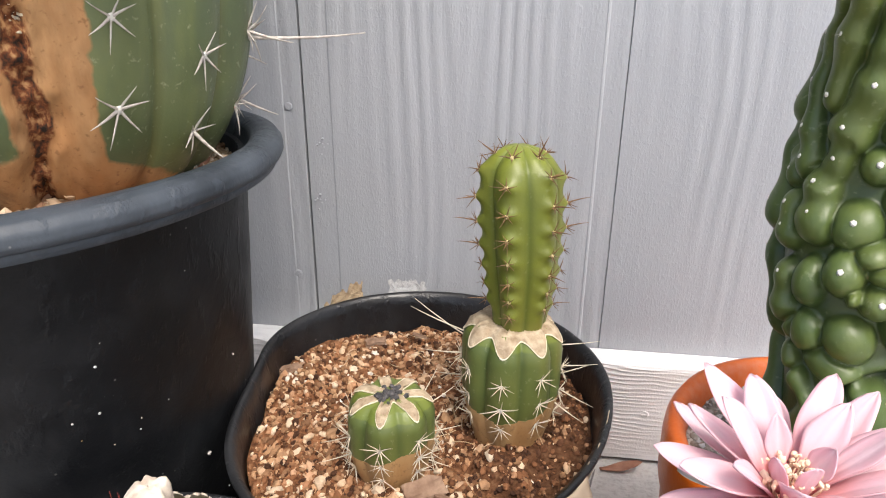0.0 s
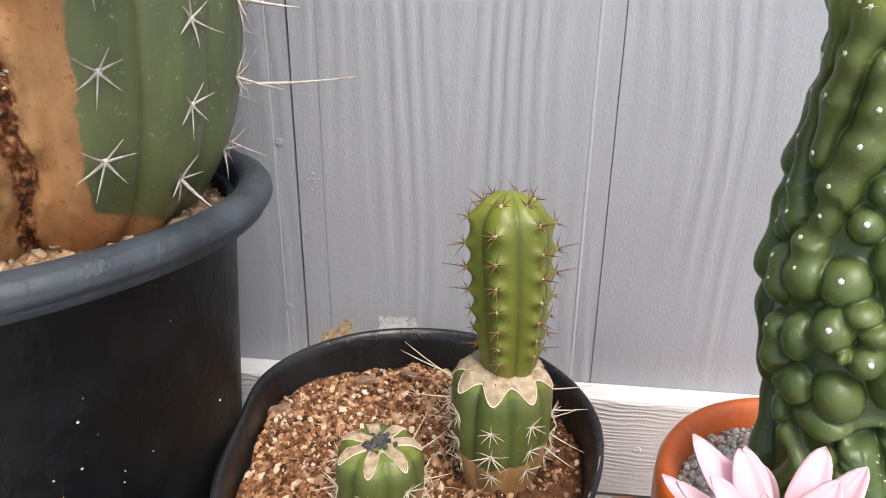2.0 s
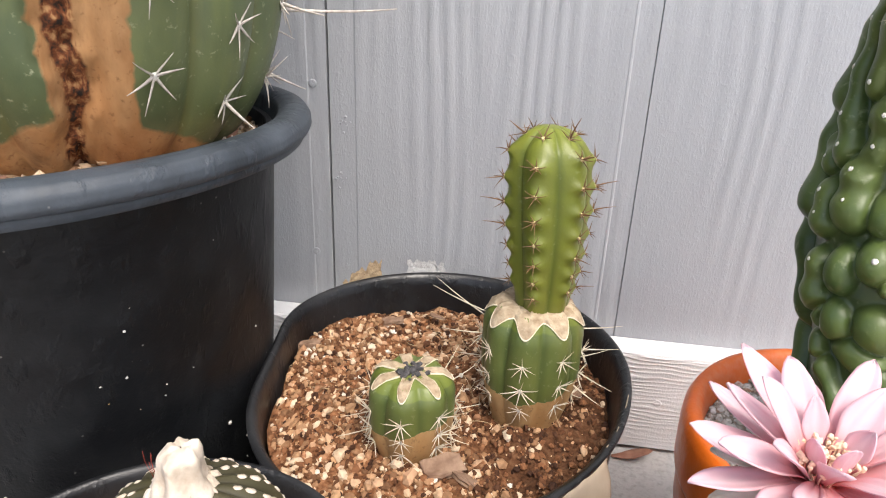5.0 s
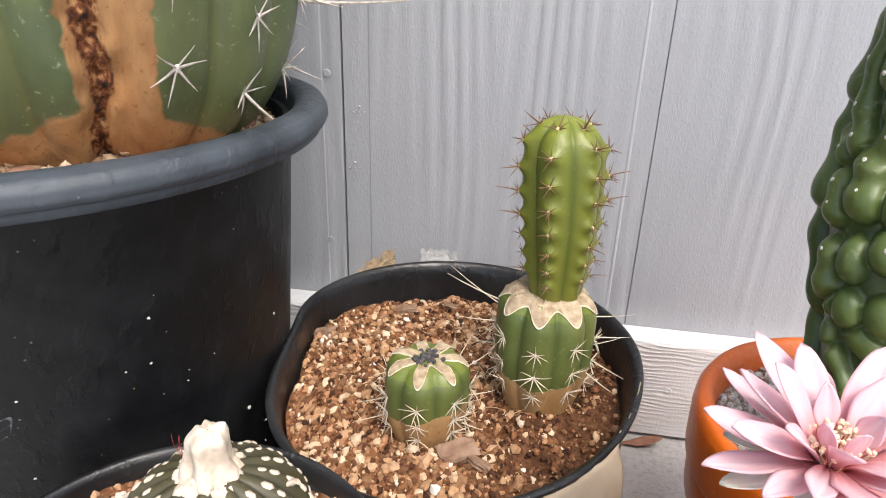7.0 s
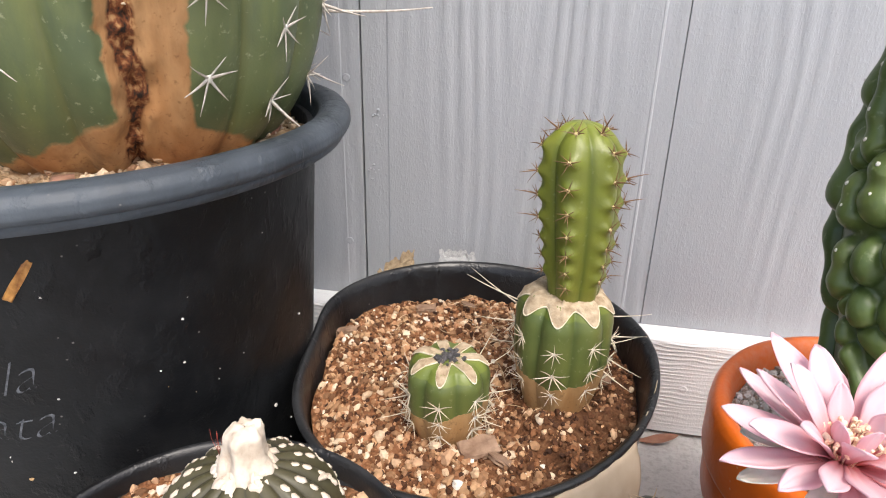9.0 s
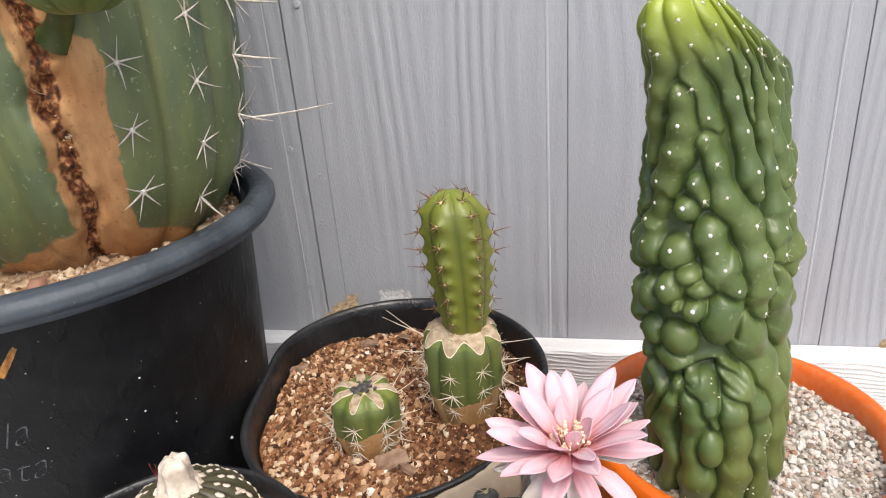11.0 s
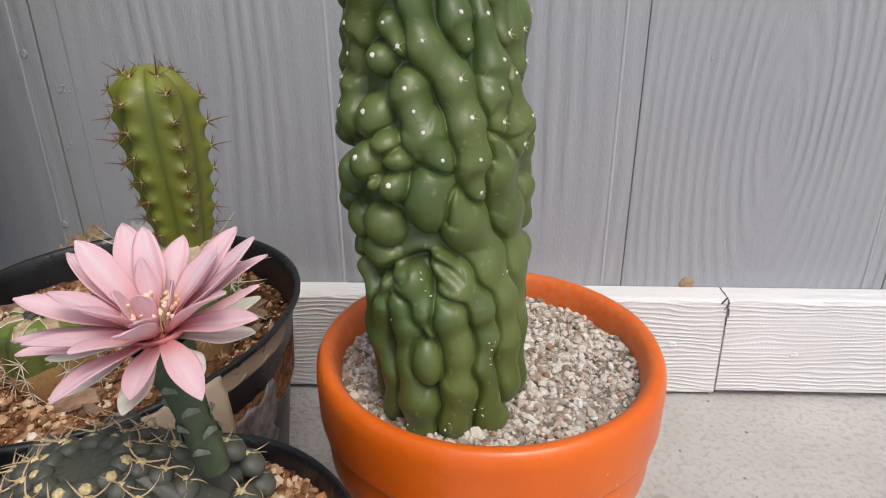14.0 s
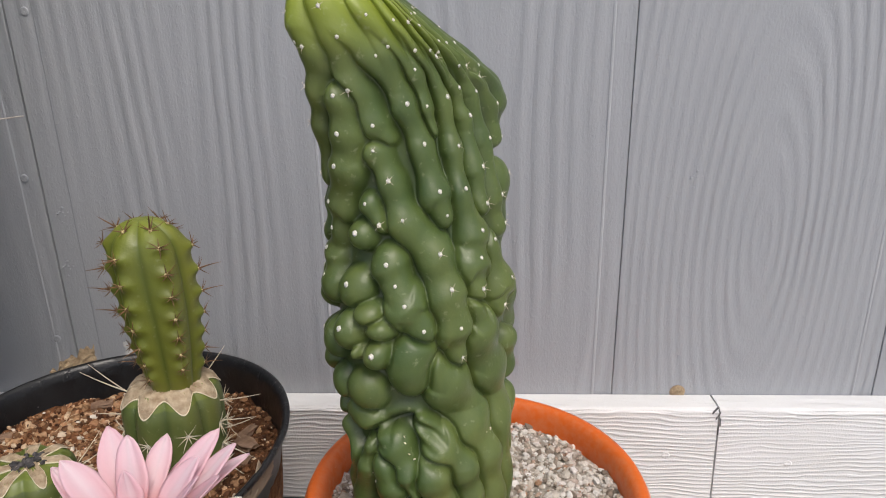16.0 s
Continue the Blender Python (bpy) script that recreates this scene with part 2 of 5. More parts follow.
M_SOIL = soil_mat("brown_potting_soil", (0.06, 0.022, 0.009), (0.22, 0.095, 0.042), (0.42, 0.22, 0.115), (0.05, 0.022, 0.010))
M_GRIT = grit_mat("mixed_brown_grit", TAN)
M_CRUMB = grit_mat("dark_soil_crumbs", [(0.0, (0.040, 0.016, 0.008)), (0.5, (0.13, 0.053, 0.022)), (0.8, (0.25, 0.110, 0.048)), (1.0, (0.30, 0.17, 0.09))])
M_PUMICE = grit_mat("grey_white_pumice", [(0.0, (0.17, 0.13, 0.10)), (0.15, (0.42, 0.36, 0.29)), (0.4, (0.64, 0.59, 0.52)), (0.75, (0.72, 0.70, 0.66)), (0.88, (0.38, 0.22, 0.13)), (1.0, (0.82, 0.81, 0.79))])
M_PUMICE_BED = soil_mat("grey_grit_bed", (0.10, 0.08, 0.06), (0.34, 0.30, 0.25), (0.55, 0.52, 0.47))
M_SAND = soil_mat("pale_sandy_soil", (0.16, 0.09, 0.045), (0.42, 0.28, 0.16), (0.62, 0.48, 0.32))
M_SANDGRIT = grit_mat("pale_sandy_grit", [(0.0, (0.22, 0.10, 0.05)), (0.3, (0.50, 0.34, 0.20)), (0.7, (0.66, 0.50, 0.34)), (1.0, (0.78, 0.68, 0.54))])
M_BARK = plain("dry_bark", (0.16, 0.09, 0.055), (0.33, 0.22, 0.15), 180, 0.9, 0.001)
M_STONE = plain("dull_red_brown_stone", (0.22, 0.10, 0.06), (0.36, 0.20, 0.13), 120, 0.8, 0.0006)
M_STONE_TAN = plain("tan_stone", (0.38, 0.27, 0.16), (0.55, 0.43, 0.29), 120, 0.8, 0.0006)
M_BIGSKIN = skin("blue_green_ribbed_skin", (0.048, 0.078, 0.042), (0.094, 0.120, 0.060), (0.15, 0.15, 0.05), (0.44, 0.255, 0.112), 0.45, 0.7, 0.6, (0.135, 0.158, 0.060))
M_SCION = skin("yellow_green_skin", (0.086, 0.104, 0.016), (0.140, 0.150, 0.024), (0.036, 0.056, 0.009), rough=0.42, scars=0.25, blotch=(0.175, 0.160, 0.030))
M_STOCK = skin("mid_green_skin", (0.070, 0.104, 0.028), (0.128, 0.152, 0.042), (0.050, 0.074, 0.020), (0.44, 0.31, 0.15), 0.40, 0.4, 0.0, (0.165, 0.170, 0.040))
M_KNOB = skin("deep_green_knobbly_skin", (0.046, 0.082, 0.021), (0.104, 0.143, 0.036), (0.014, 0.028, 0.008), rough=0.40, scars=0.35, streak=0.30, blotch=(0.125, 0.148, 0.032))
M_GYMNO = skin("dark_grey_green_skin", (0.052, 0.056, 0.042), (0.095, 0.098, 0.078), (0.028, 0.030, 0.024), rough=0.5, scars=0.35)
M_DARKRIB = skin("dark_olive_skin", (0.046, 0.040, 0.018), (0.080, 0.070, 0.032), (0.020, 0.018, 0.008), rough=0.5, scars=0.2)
M_SPINE = plain("grey_white_spine", (0.36, 0.31, 0.27), (0.60, 0.56, 0.50), 400, 0.55)
M_SPINE_BROWN = plain("brown_spine", (0.09, 0.045, 0.02), (0.24, 0.13, 0.06), 400, 0.5)
M_SPINE_CREAM = plain("cream_spine", (0.55, 0.46, 0.33), (0.72, 0.66, 0.53), 400, 0.55)
M_WOOL = plain("white_areole_wool", (0.62, 0.58, 0.50), (0.82, 0.80, 0.74), 900, 0.95, 0.0006)
M_WOOL_TAN = plain("tan_areole_wool", (0.50, 0.38, 0.16), (0.70, 0.60, 0.36), 900, 0.95, 0.0006)
M_CUT = plain("dry_cut_tissue", (0.28, 0.20, 0.12), (0.58, 0.47, 0.33), 240, 0.9, 0.0014)
M_CUTLINE = plain("pale_cut_margin", (0.66, 0.57, 0.40), (0.78, 0.71, 0.56), 200, 0.8, 0.0004)
M_CORE = plain("blackened_core", (0.02, 0.02, 0.022), (0.12, 0.11, 0.11), 400, 0.7, 0.001)
M_PETAL = petal_mat()
M_SEPAL = plain("green_white_outer_petal", (0.52, 0.50, 0.40), (0.78, 0.70, 0.66), 120, 0.55, through_light=0.3)
M_STAMEN = plain("cream_stamen", (0.84, 0.58, 0.40), (0.90, 0.76, 0.56), 300, 0.7)
M_TUBE = plain("dark_green_flower_tube", (0.035, 0.055, 0.028), (0.07, 0.09, 0.05), 160, 0.5)
M_SCALE = plain("pale_edged_scale", (0.09, 0.11, 0.08), (0.24, 0.25, 0.22), 300, 0.6)
M_KRAFT = plain("faded_brown_paper", (0.30, 0.235, 0.165), (0.39, 0.315, 0.235), 60, 0.75, 0.0004)
M_GLUE = plain("mottled_glue_residue", (0.03, 0.022, 0.022), (0.26, 0.24, 0.235), 130, 0.45, 0.0005)
M_INK = plain("pale_marker_ink", (0.02, 0.024, 0.03), (0.15, 0.16, 0.18), 500, 0.6)
M_FLAKE = plain("amber_dry_flake", (0.14, 0.045, 0.008), (0.52, 0.26, 0.07), 250, 0.5, 0.001)
M_DUST = grit_mat("dust_specks", [(0.0, (0.45, 0.42, 0.38)), (0.8, (0.65, 0.63, 0.60)), (1.0, (0.60, 0.35, 0.12))])
M_NEST = plain("tan_gritty_clod", (0.24, 0.17, 0.10), (0.46, 0.35, 0.22), 350, 0.95, 0.002)
M_WEB = plain("grey_white_crust", (0.36, 0.36, 0.36), (0.52, 0.52, 0.51), 300, 0.9, 0.001)
M_BUD = plain("dry_white_bud", (0.46, 0.36, 0.27), (0.74, 0.66, 0.55), 160, 0.85, 0.0012)
M_REDHAIR = plain("dark_red_hair", (0.20, 0.02, 0.015), (0.30, 0.05, 0.03), 300, 0.5)
M_SUCC = plain("dusky_red_leaf", (0.13, 0.05, 0.045), (0.24, 0.11, 0.10), 120, 0.55)
M_LEAF = plain("dry_brown_leaf", (0.20, 0.085, 0.05), (0.34, 0.17, 0.11), 120, 0.8, 0.0008)
M_STAIN = plain("worn_grey_patch", (0.30, 0.28, 0.25), (0.40, 0.37, 0.34), 90, 0.6, 0.0003)
M_FIBRE = plain("straw_fibre", (0.38, 0.26, 0.14), (0.60, 0.47, 0.31), 300, 0.85)
M_THROAT = plain("coral_pink_throat", (0.58, 0.12, 0.10), (0.72, 0.28, 0.26), 200, 0.6)


# ---- shaping helpers ----
def mesh_from(name, verts, faces, attrs=None, smooth=True):
    me = bpy.data.meshes.new(name)
    me.from_pydata([tuple(v) for v in verts], [], faces)
    if smooth:
        me.polygons.foreach_set("use_smooth", [True] * len(me.polygons))
    for key, values in (attrs or {}).items():
        a = me.attributes.new(key, "FLOAT", "POINT")
        a.data.foreach_set("value", np.asarray(values, dtype=np.float32))
    me.update()
    return me


def part(name, data, material, parent=None, label="", m=None):
    """One mesh object, under a thing or a part if one is given. data: a mesh, or a bmesh."""
    if isinstance(data, bmesh.types.BMesh):
        me = bpy.data.meshes.new(name)
        data.to_mesh(me)
        data.free()
        data = me
    if material and not data.materials:
        data.materials.append(material)
    ob = new(name, data)
    ob.parent = parent
    if m is not None:
        ob.matrix_basis = m
    if label:
        tagged(ob, label)
    return ob


def thing(name, at, label, category, group="", kind=""):
    return tagged_at(new(name), at, label, category, group, kind)


def tagged_at(ob, at, label, category, group="", kind=""):
    ob.location = at
    return tagged(ob, label, category, group, kind)


def grid_faces(rows, cols, wrap=True):
    out = []
    for i in range(rows - 1):
        for j in range(cols if wrap else cols - 1):
            k = (j + 1) % cols
            out.append((i * cols + j, i * cols + k, (i + 1) * cols + k, (i + 1) * cols + j))
    return out


def lathe(name, profile, segs=96, warp=None, attrs=None, close=False, fine=1):
    """Turns a profile of (radius, height) round z."""
    pts = []
    for (r0, z0), (r1, z1) in zip(profile, profile[1:]):
        for s in range(fine):
            pts.append((r0 + (r1 - r0) * s / fine, z0 + (z1 - z0) * s / fine))
    pts.append(profile[-1])
    verts = []
    for r, z in pts:
        for j in range(segs):
            a = 2 * math.pi * j / segs
            v = (r * math.cos(a), r * math.sin(a), z)
            verts.append(warp(*v) if warp else v)
    faces = grid_faces(len(pts), segs)
    if close:
        faces.append(tuple(range(segs))[::-1])
    got = {k: [f(*v) for v in verts] for k, f in (attrs or {}).items()}
    return mesh_from(name, verts, faces, got)


ICO = bmesh.new()
bmesh.ops.create_icosphere(ICO, subdivisions=1, radius=1)
ICO_V = np.array([v.co[:] for v in ICO.verts])
ICO_F = [tuple(v.index for v in f.verts) for f in ICO.faces]
ICO.free()


def stones(name, rng, count, place, size, flat=0.7):
    """Many small angular stones in one mesh. place(rng) gives the spot, size(rng) the half width."""
    verts, faces = [], []
    for _ in range(count):
        p, s = place(rng), size(rng)
        sc = s * np.array([rng.uniform(0.7, 1.3), rng.uniform(0.6, 1.1), rng.uniform(0.5, 0.95) * flat + 0.2])
        v = ICO_V * (1 + rng.uniform(-0.24, 0.24, (len(ICO_V), 1))) * sc
        q = np.array(Euler((rng.uniform(-0.7, 0.7), rng.uniform(-0.7, 0.7), rng.uniform(0, 6.28))).to_matrix())
        v = v @ q.T + np.array(p)
        base = len(verts)
        verts.extend(v.tolist())
        faces.extend(tuple(i + base for i in f) for f in ICO_F)
    return mesh_from(name, verts, faces, smooth=False)


def rod(verts, faces, a, b, r0, r1=0.0002, bend=0.0, sides=5, steps=4):
    """Adds a tapering, slightly bent rod to the lists."""
    a, b = np.array(a, float), np.array(b, float)
    d = b - a
    n = np.linalg.norm(d)
    d = d / n
    u = np.cross(d, (0, 0, 1) if abs(d[2]) < 0.9 else (1, 0, 0))
    u /= np.linalg.norm(u)
    w = np.cross(d, u)
    base = len(verts)
    for i in range(steps + 1):
        f = i / steps
        c = a + d * n * f + w * bend * n * 4 * f * (1 - f)
        r = r0 + (r1 - r0) * f ** 1.3
        for k in range(sides):
            t = 2 * math.pi * k / sides
            verts.append(tuple(c + r * (u * math.cos(t) + w * math.sin(t))))
    for i in range(steps):
        for k in range(sides):
            l = (k + 1) % sides
            faces.append((base + i * sides + k, base + i * sides + l, base + (i + 1) * sides + l, base + (i + 1) * sides + k))
    faces.append(tuple(base + steps * sides + k for k in range(sides)))


def spine_star(rng, material, count, length, thick, lift=0.35, centre=0.0, droop=0.0, bend=0.05):
    """The spines of one areole, each a mesh, round +x (outward) with z up; centre: the length of one long central spine."""
    out_list = []

    def add(a, b, r0, r1, curve):
        verts, faces = [], []
        rod(verts, faces, a, b, r0, r1, curve)
        me = mesh_from("spine", verts, faces)
        me.materials.append(material)
        out_list.append(me)

    for i in range(count):
        t = math.radians(25) + 2 * math.pi * (i + rng.uniform(-0.25, 0.25)) / count
        l = length * rng.uniform(0.65, 1.1)
        out = lift + rng.uniform(-0.12, 0.2)
        d = np.array([out, math.cos(t), math.sin(t) - droop])
        d /= np.linalg.norm(d)
        add(d * 0.0008, d * l, thick * rng.uniform(0.75, 1.1), thick * 0.15, rng.uniform(-bend, bend))
    if centre:
        d = np.array([1, rng.uniform(-0.25, 0.25), rng.uniform(-0.35, 0.2)])
        d /= np.linalg.norm(d)
        add((0, 0, 0), d * centre, thick * 1.5, thick * 0.3, rng.uniform(-0.03, 0.03))
    return out_list


def tuft(name, r, flat=0.55):
    v = ICO_V * np.array([r * flat, r, r * 1.1])
    return mesh_from(name, v, ICO_F)


def outward(p, n, spin=0.0):
    """The pose at p with x along n and z as near up as it can be."""
    n = Vector(n).normalized()
    y = Vector((0, 0, 1)).cross(n)
    y = y.normalized() if y.length > 1e-4 else Vector((0, 1, 0))
    z = n.cross(y)
    m = Matrix((n, y, z)).transposed().to_4x4()
    return Matrix.Translation(p) @ m @ Matrix.Rotation(spin, 4, "X")


def soil_bed(name, r, z, rng, bumps=0.003, wet=None, slope=(0, 0), rings=26, segs=72):
    """A rough round bed with its rim at radius r and a slightly uneven top."""
    verts, w = [], []
    for i in range(rings + 1):
        for j in range(segs):
            a = 2 * math.pi * j / segs
            q = r * i / rings
            x, y = q * math.cos(a), q * math.sin(a)
            h = noise.noise(Vector((x * 60, y * 60, z * 50))) * bumps + noise.noise(Vector((x * 220, y * 220, 3))) * bumps * 0.35
            verts.append((x, y, z + h + slope[0] * x + slope[1] * y))
            w.append(wet(x, y) if wet else 0.0)
    verts.extend((x * 0.98, y * 0.98, z - 0.03) for x, y, _ in verts[-segs:])
    w.extend([0.0] * segs)
    return mesh_from(name, verts, grid_faces(rings + 2, segs), {"wet": w})


def bed_height(x, y, z, bumps=0.003, slope=(0, 0)):
    h = noise.noise(Vector((x * 60, y * 60, z * 50))) * bumps + noise.noise(Vector((x * 220, y * 220, 3))) * bumps * 0.35
    return z + h + slope[0] * x + slope[1] * y


def chip(name, rng, l, w, h):
    """An angular sliver of bark or stone."""
    bm = bmesh.new()
    bmesh.ops.create_cube(bm, size=1)
    bmesh.ops.subdivide_edges(bm, edges=bm.edges[:], cuts=2, use_grid_fill=True)
    for v in bm.verts:
        k = 1 - 0.45 * abs(v.co.x) * 2 * rng.uniform(0.3, 1)
        v.co = Vector((v.co.x * l, v.co.y * w * k, v.co.z * h * k)) + Vector(rng.uniform(-0.12, 0.12, 3) * min(l, w, h * 2))
    return bm


# ---- the wall, its base board and the ground ----
WALL_Y, TRIM_Y, TRIM_TOP = 0.400, 0.380, 0.081
wall = thing("wall_back", (0, 0, 0), "grey painted vertical siding wall with embossed wood grain", "wall", kind="structure")
backing = bmesh.new()
bmesh.ops.create_cube(backing, size=1, matrix=Matrix.Translation((0.1, WALL_Y + 0.055, 1.2)) @ Matrix.Diagonal((3.2, 0.09, 2.4, 1)))
part("backing", backing, M_GAP, wall)
JOINTS = [-1.275, -1.085, -0.895, -0.705, -0.515, -0.327, -0.139, 0.0665, 0.255, 0.440, 0.628, 0.816, 1.004, 1.192, 1.38]


def plank(x0, x1, ledge_left, heart):
    """A siding board: flat face, eased edges and a shallow ledge along the joint."""
    g, e, d, w = 0.00015, 0.0003, 0.0006, 0.0142
    if ledge_left:
        line = [(x0 + 0.0012, 0.009), (x0 + 0.0012, 0.0012), (x0 + 0.0012 + e, 0.0005), (x0 + 0.0185, 0.0005), (x0 + 0.0195, 0.0)]
    else:
        line = [(x0 + g, 0.009), (x0 + g, e), (x0 + g + e, 0.0)]
    line += [(x1 - w - 0.0012, 0.0), (x1 - w - 0.0006, -0.0004), (x1 - w + 0.0004, -0.0003), (x1 - w + 0.0012, d), (x1 - g - e, d), (x1 - g, d + e), (x1 - g, 0.009)]
    if abs(x1 + 0.139) < 1e-6:
        line = [(x, max(0.0, y)) for x, y in line]
    c = (x0 + x1) / 2
    n = len(line)
    verts, faces = [], []
    for z in (0.0, 2.4):
        verts.extend((x - c, y, z) for x, y in line)
    for i in range(n - 1):
        faces.append((i, i + 1, n + i + 1, n + i))
    faces.append(tuple(range(n))[::-1])
    faces.append(tuple(range(n, 2 * n)))
    # 1 on the raised bead, whose light line siding_paint draws as colour
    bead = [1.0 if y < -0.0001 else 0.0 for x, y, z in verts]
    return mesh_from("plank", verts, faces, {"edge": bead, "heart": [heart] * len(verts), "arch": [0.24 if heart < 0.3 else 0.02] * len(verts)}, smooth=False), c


HEARTS = [1.9, 1.1, 2.4, 1.5, 2.1, 1.3, 0.5, 0.8, 0.195, 1.6, 2.3, 1.2, 1.9, 1.4]
for x0, x1, heart in zip(JOINTS, JOINTS[1:], HEARTS):
    me, c = plank(x0, x1, abs(x0 + 0.139) < 1e-6, heart)
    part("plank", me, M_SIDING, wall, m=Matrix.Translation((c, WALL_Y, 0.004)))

# nail heads and filled holes in the siding
def disc(r, h=0.0006, segs=20, dish=0.4):
    return lathe("disc", [(r * 0.02, h * (1 - dish)), (r * 0.55, h * (1 - dish)), (r * 0.8, h), (r, h * 0.3), (r * 1.05, -0.0006)], segs)


NAIL = disc(0.0026, 0.00018)
NAIL.materials.append(M_SIDING)
for x, z in ((-0.151, 0.125), (-0.125, 0.351), (-0.149, 0.245), (-0.155, 0.402)):
    part("nail_head", NAIL, None, wall, m=Matrix.Translation((x, WALL_Y, z)) @ Matrix.Rotation(radians(90), 4, "X"))
blister = stones("paint_blister", np.random.default_rng(5), 7, lambda r: (r.normal(0, 0.0018), 0.0002, r.normal(0, 0.004)), lambda r: r.uniform(0.0006, 0.0014))
for x, z in ((-0.127, 0.219), (-0.131, 0.18), (0.30, 0.24)):
    part("paint_blister", blister, M_SIDING, wall, m=Matrix.Translation((x, WALL_Y, z)))

trim = thing("baseboard", (0, 0, 0), "white painted base boards with embossed grain along the wall", "baseboard", kind="structure")
SEAM = 0.3268


def trim_board(x0, x1, cut0=0.0, cut1=0.0, low=0.003):
    """A board along the wall; its ends may run aslant, and its upper edge is eased."""
    prof = [(WALL_Y - 0.0005, low), (TRIM_Y + 0.001, low), (TRIM_Y, low + 0.001), (TRIM_Y, TRIM_TOP - 0.003), (TRIM_Y + 0.001, TRIM_TOP - 0.001), (TRIM_Y + 0.003, TRIM_TOP), (WALL_Y - 0.0005, TRIM_TOP)]
    c = (x0 + x1) / 2
    verts, n = [], len(prof)
    steps = 2
    for k in range(steps):
        for y, z in prof:
            x = x0 + (x1 - x0) * k / (steps - 1)
            s = (z / TRIM_TOP - 0.5)
            x += s * (cut0 if k == 0 else cut1)
            verts.append((x - c, y - WALL_Y, z))
    faces = [(k * n + i, k * n + (i + 1) % n, (k + 1) * n + (i + 1) % n, (k + 1) * n + i) for k in range(steps - 1) for i in range(n)]
    faces += [tuple(range(n))[::-1], tuple(range((steps - 1) * n, steps * n))]
    return mesh_from("board", verts, faces, smooth=False), c


for x0, x1, c0, c1, low in ((-1.275, SEAM - 0.0009, 0, -0.0015, 0.003), (SEAM + 0.0004, 1.38, -0.0015, 0, 0.0052)):
    me, c = trim_board(x0, x1, c0, c1, low)
    part("board", me, M_TRIM, trim, m=Matrix.Translation((c, WALL_Y, 0)))
TNAIL = disc(0.0029, 0.0003)
TNAIL.materials.append(M_TRIM)
for x, z in ((0.2916, 0.0433), (0.3783, 0.0369), (0.10, 0.042)):
    part("nail_head", TNAIL, None, trim, m=Matrix.Translation((x, TRIM_Y, z)) @ Matrix.Rotation(radians(90), 4, "X"))
crack = bmesh.new()
for k, (x, z) in enumerate(((-0.0042, 0.0002), (-0.0018, -0.004), (0.0002, -0.009), (-0.0006, -0.016))):
    bmesh.ops.create_cube(crack, size=1, matrix=Matrix.Translation((x, 0, z)) @ Matrix.Rotation((0.6, 0.45, -0.1, -0.05)[k], 4, "Y") @ Matrix.Diagonal((0.0008 - 0.0001 * k, 0.0010, 0.0062, 1)))
part("crack", crack, M_GAP, trim, "dark crack at the chipped board end", Matrix.Translation((SEAM, TRIM_Y - 0.0001, TRIM_TOP - 0.001)))

ground_me = mesh_from("ground", [(-40, -60, 0), (40, -60, 0), (40, 20, 0), (-40, 20, 0)], [(0, 1, 2, 3)])
tagged(part("ground", ground_me, M_CONCRETE), "pale weathered concrete slab with small pits", "ground", kind="structure")


def patch(x, y, rx, ry, spin, seed):
    rng = np.random.default_rng(seed)
    n = 18
    vs = [(0, 0, 0.0006)] + [(rx * math.cos(6.283 * i / n) * rng.uniform(0.88, 1.1), ry * math.sin(6.283 * i / n) * rng.uniform(0.88, 1.1), 0.0004) for i in range(n)]
    ob = part("stain", mesh_from("stain", vs, [(0, 1 + i, 1 + (i + 1) % n) for i in range(n)]), M_STAIN, m=pose(x, y, 0, 0, 0, spin))
    tagged(ob, "smooth grey worn spot on the concrete slab", "stain")


patch(0.262, 0.275, 0.0052, 0.0042, 20, 1)
patch(0.285, 0.255, 0.005, 0.004, 0, 2)
patch(0.012, 0.352, 0.006, 0.007, 0, 3)


# ---- pots ----
def dent(c, way, depth, width):
    """Pushes the wall of a pot in near one bearing, more so towards the rim."""
    def f(x, y, z):
        a = math.atan2(y, x)
        k = math.exp(-(((a - way + math.pi) % (2 * math.pi) - math.pi) / width) ** 2)
        s = 1 - depth * k * min(1.0, z / c)
        return (x * s, y * s, z)
    return f


def wavy(k, seed):
    def f(x, y, z):
        a = math.atan2(y, x)
        s = 1 + k * noise.noise(Vector((math.cos(a) * 1.3, math.sin(a) * 1.3, seed + z * 4)))
        return (x * s, y * s, z)
    return f


# the large nursery pot
BIG = Vector((-0.2295, 0.2285, 0))
big_pot = thing("nursery_pot", BIG, "large black plastic nursery pot with a thick scuffed rim", "plant pot", "black plastic pots")
part("body", lathe("body", [(0.090, 0.0), (0.096, 0.0), (0.099, 0.004), (0.1095, 0.165), (0.1142, 0.240), (0.1138, 0.246), (0.1110, 0.246), (0.106, 0.16), (0.103, 0.15), (0.002, 0.15)], 144, wavy(0.008, 1), fine=8), M_POT_BIG, big_pot)
part("rim", lathe("rim", [(0.1130, 0.2400), (0.1255, 0.2408), (0.1282, 0.2416), (0.1290, 0.2436), (0.1288, 0.2452), (0.1310, 0.2458), (0.1320, 0.2478), (0.1318, 0.2512), (0.1298, 0.2542), (0.1255, 0.2557), (0.1205, 0.2552), (0.1172, 0.2528), (0.1158, 0.2470), (0.1130, 0.2400)], 144, wavy(0.008, 1), fine=3), M_POT_LIP, big_pot, "thick dull grey-black rolled rim")

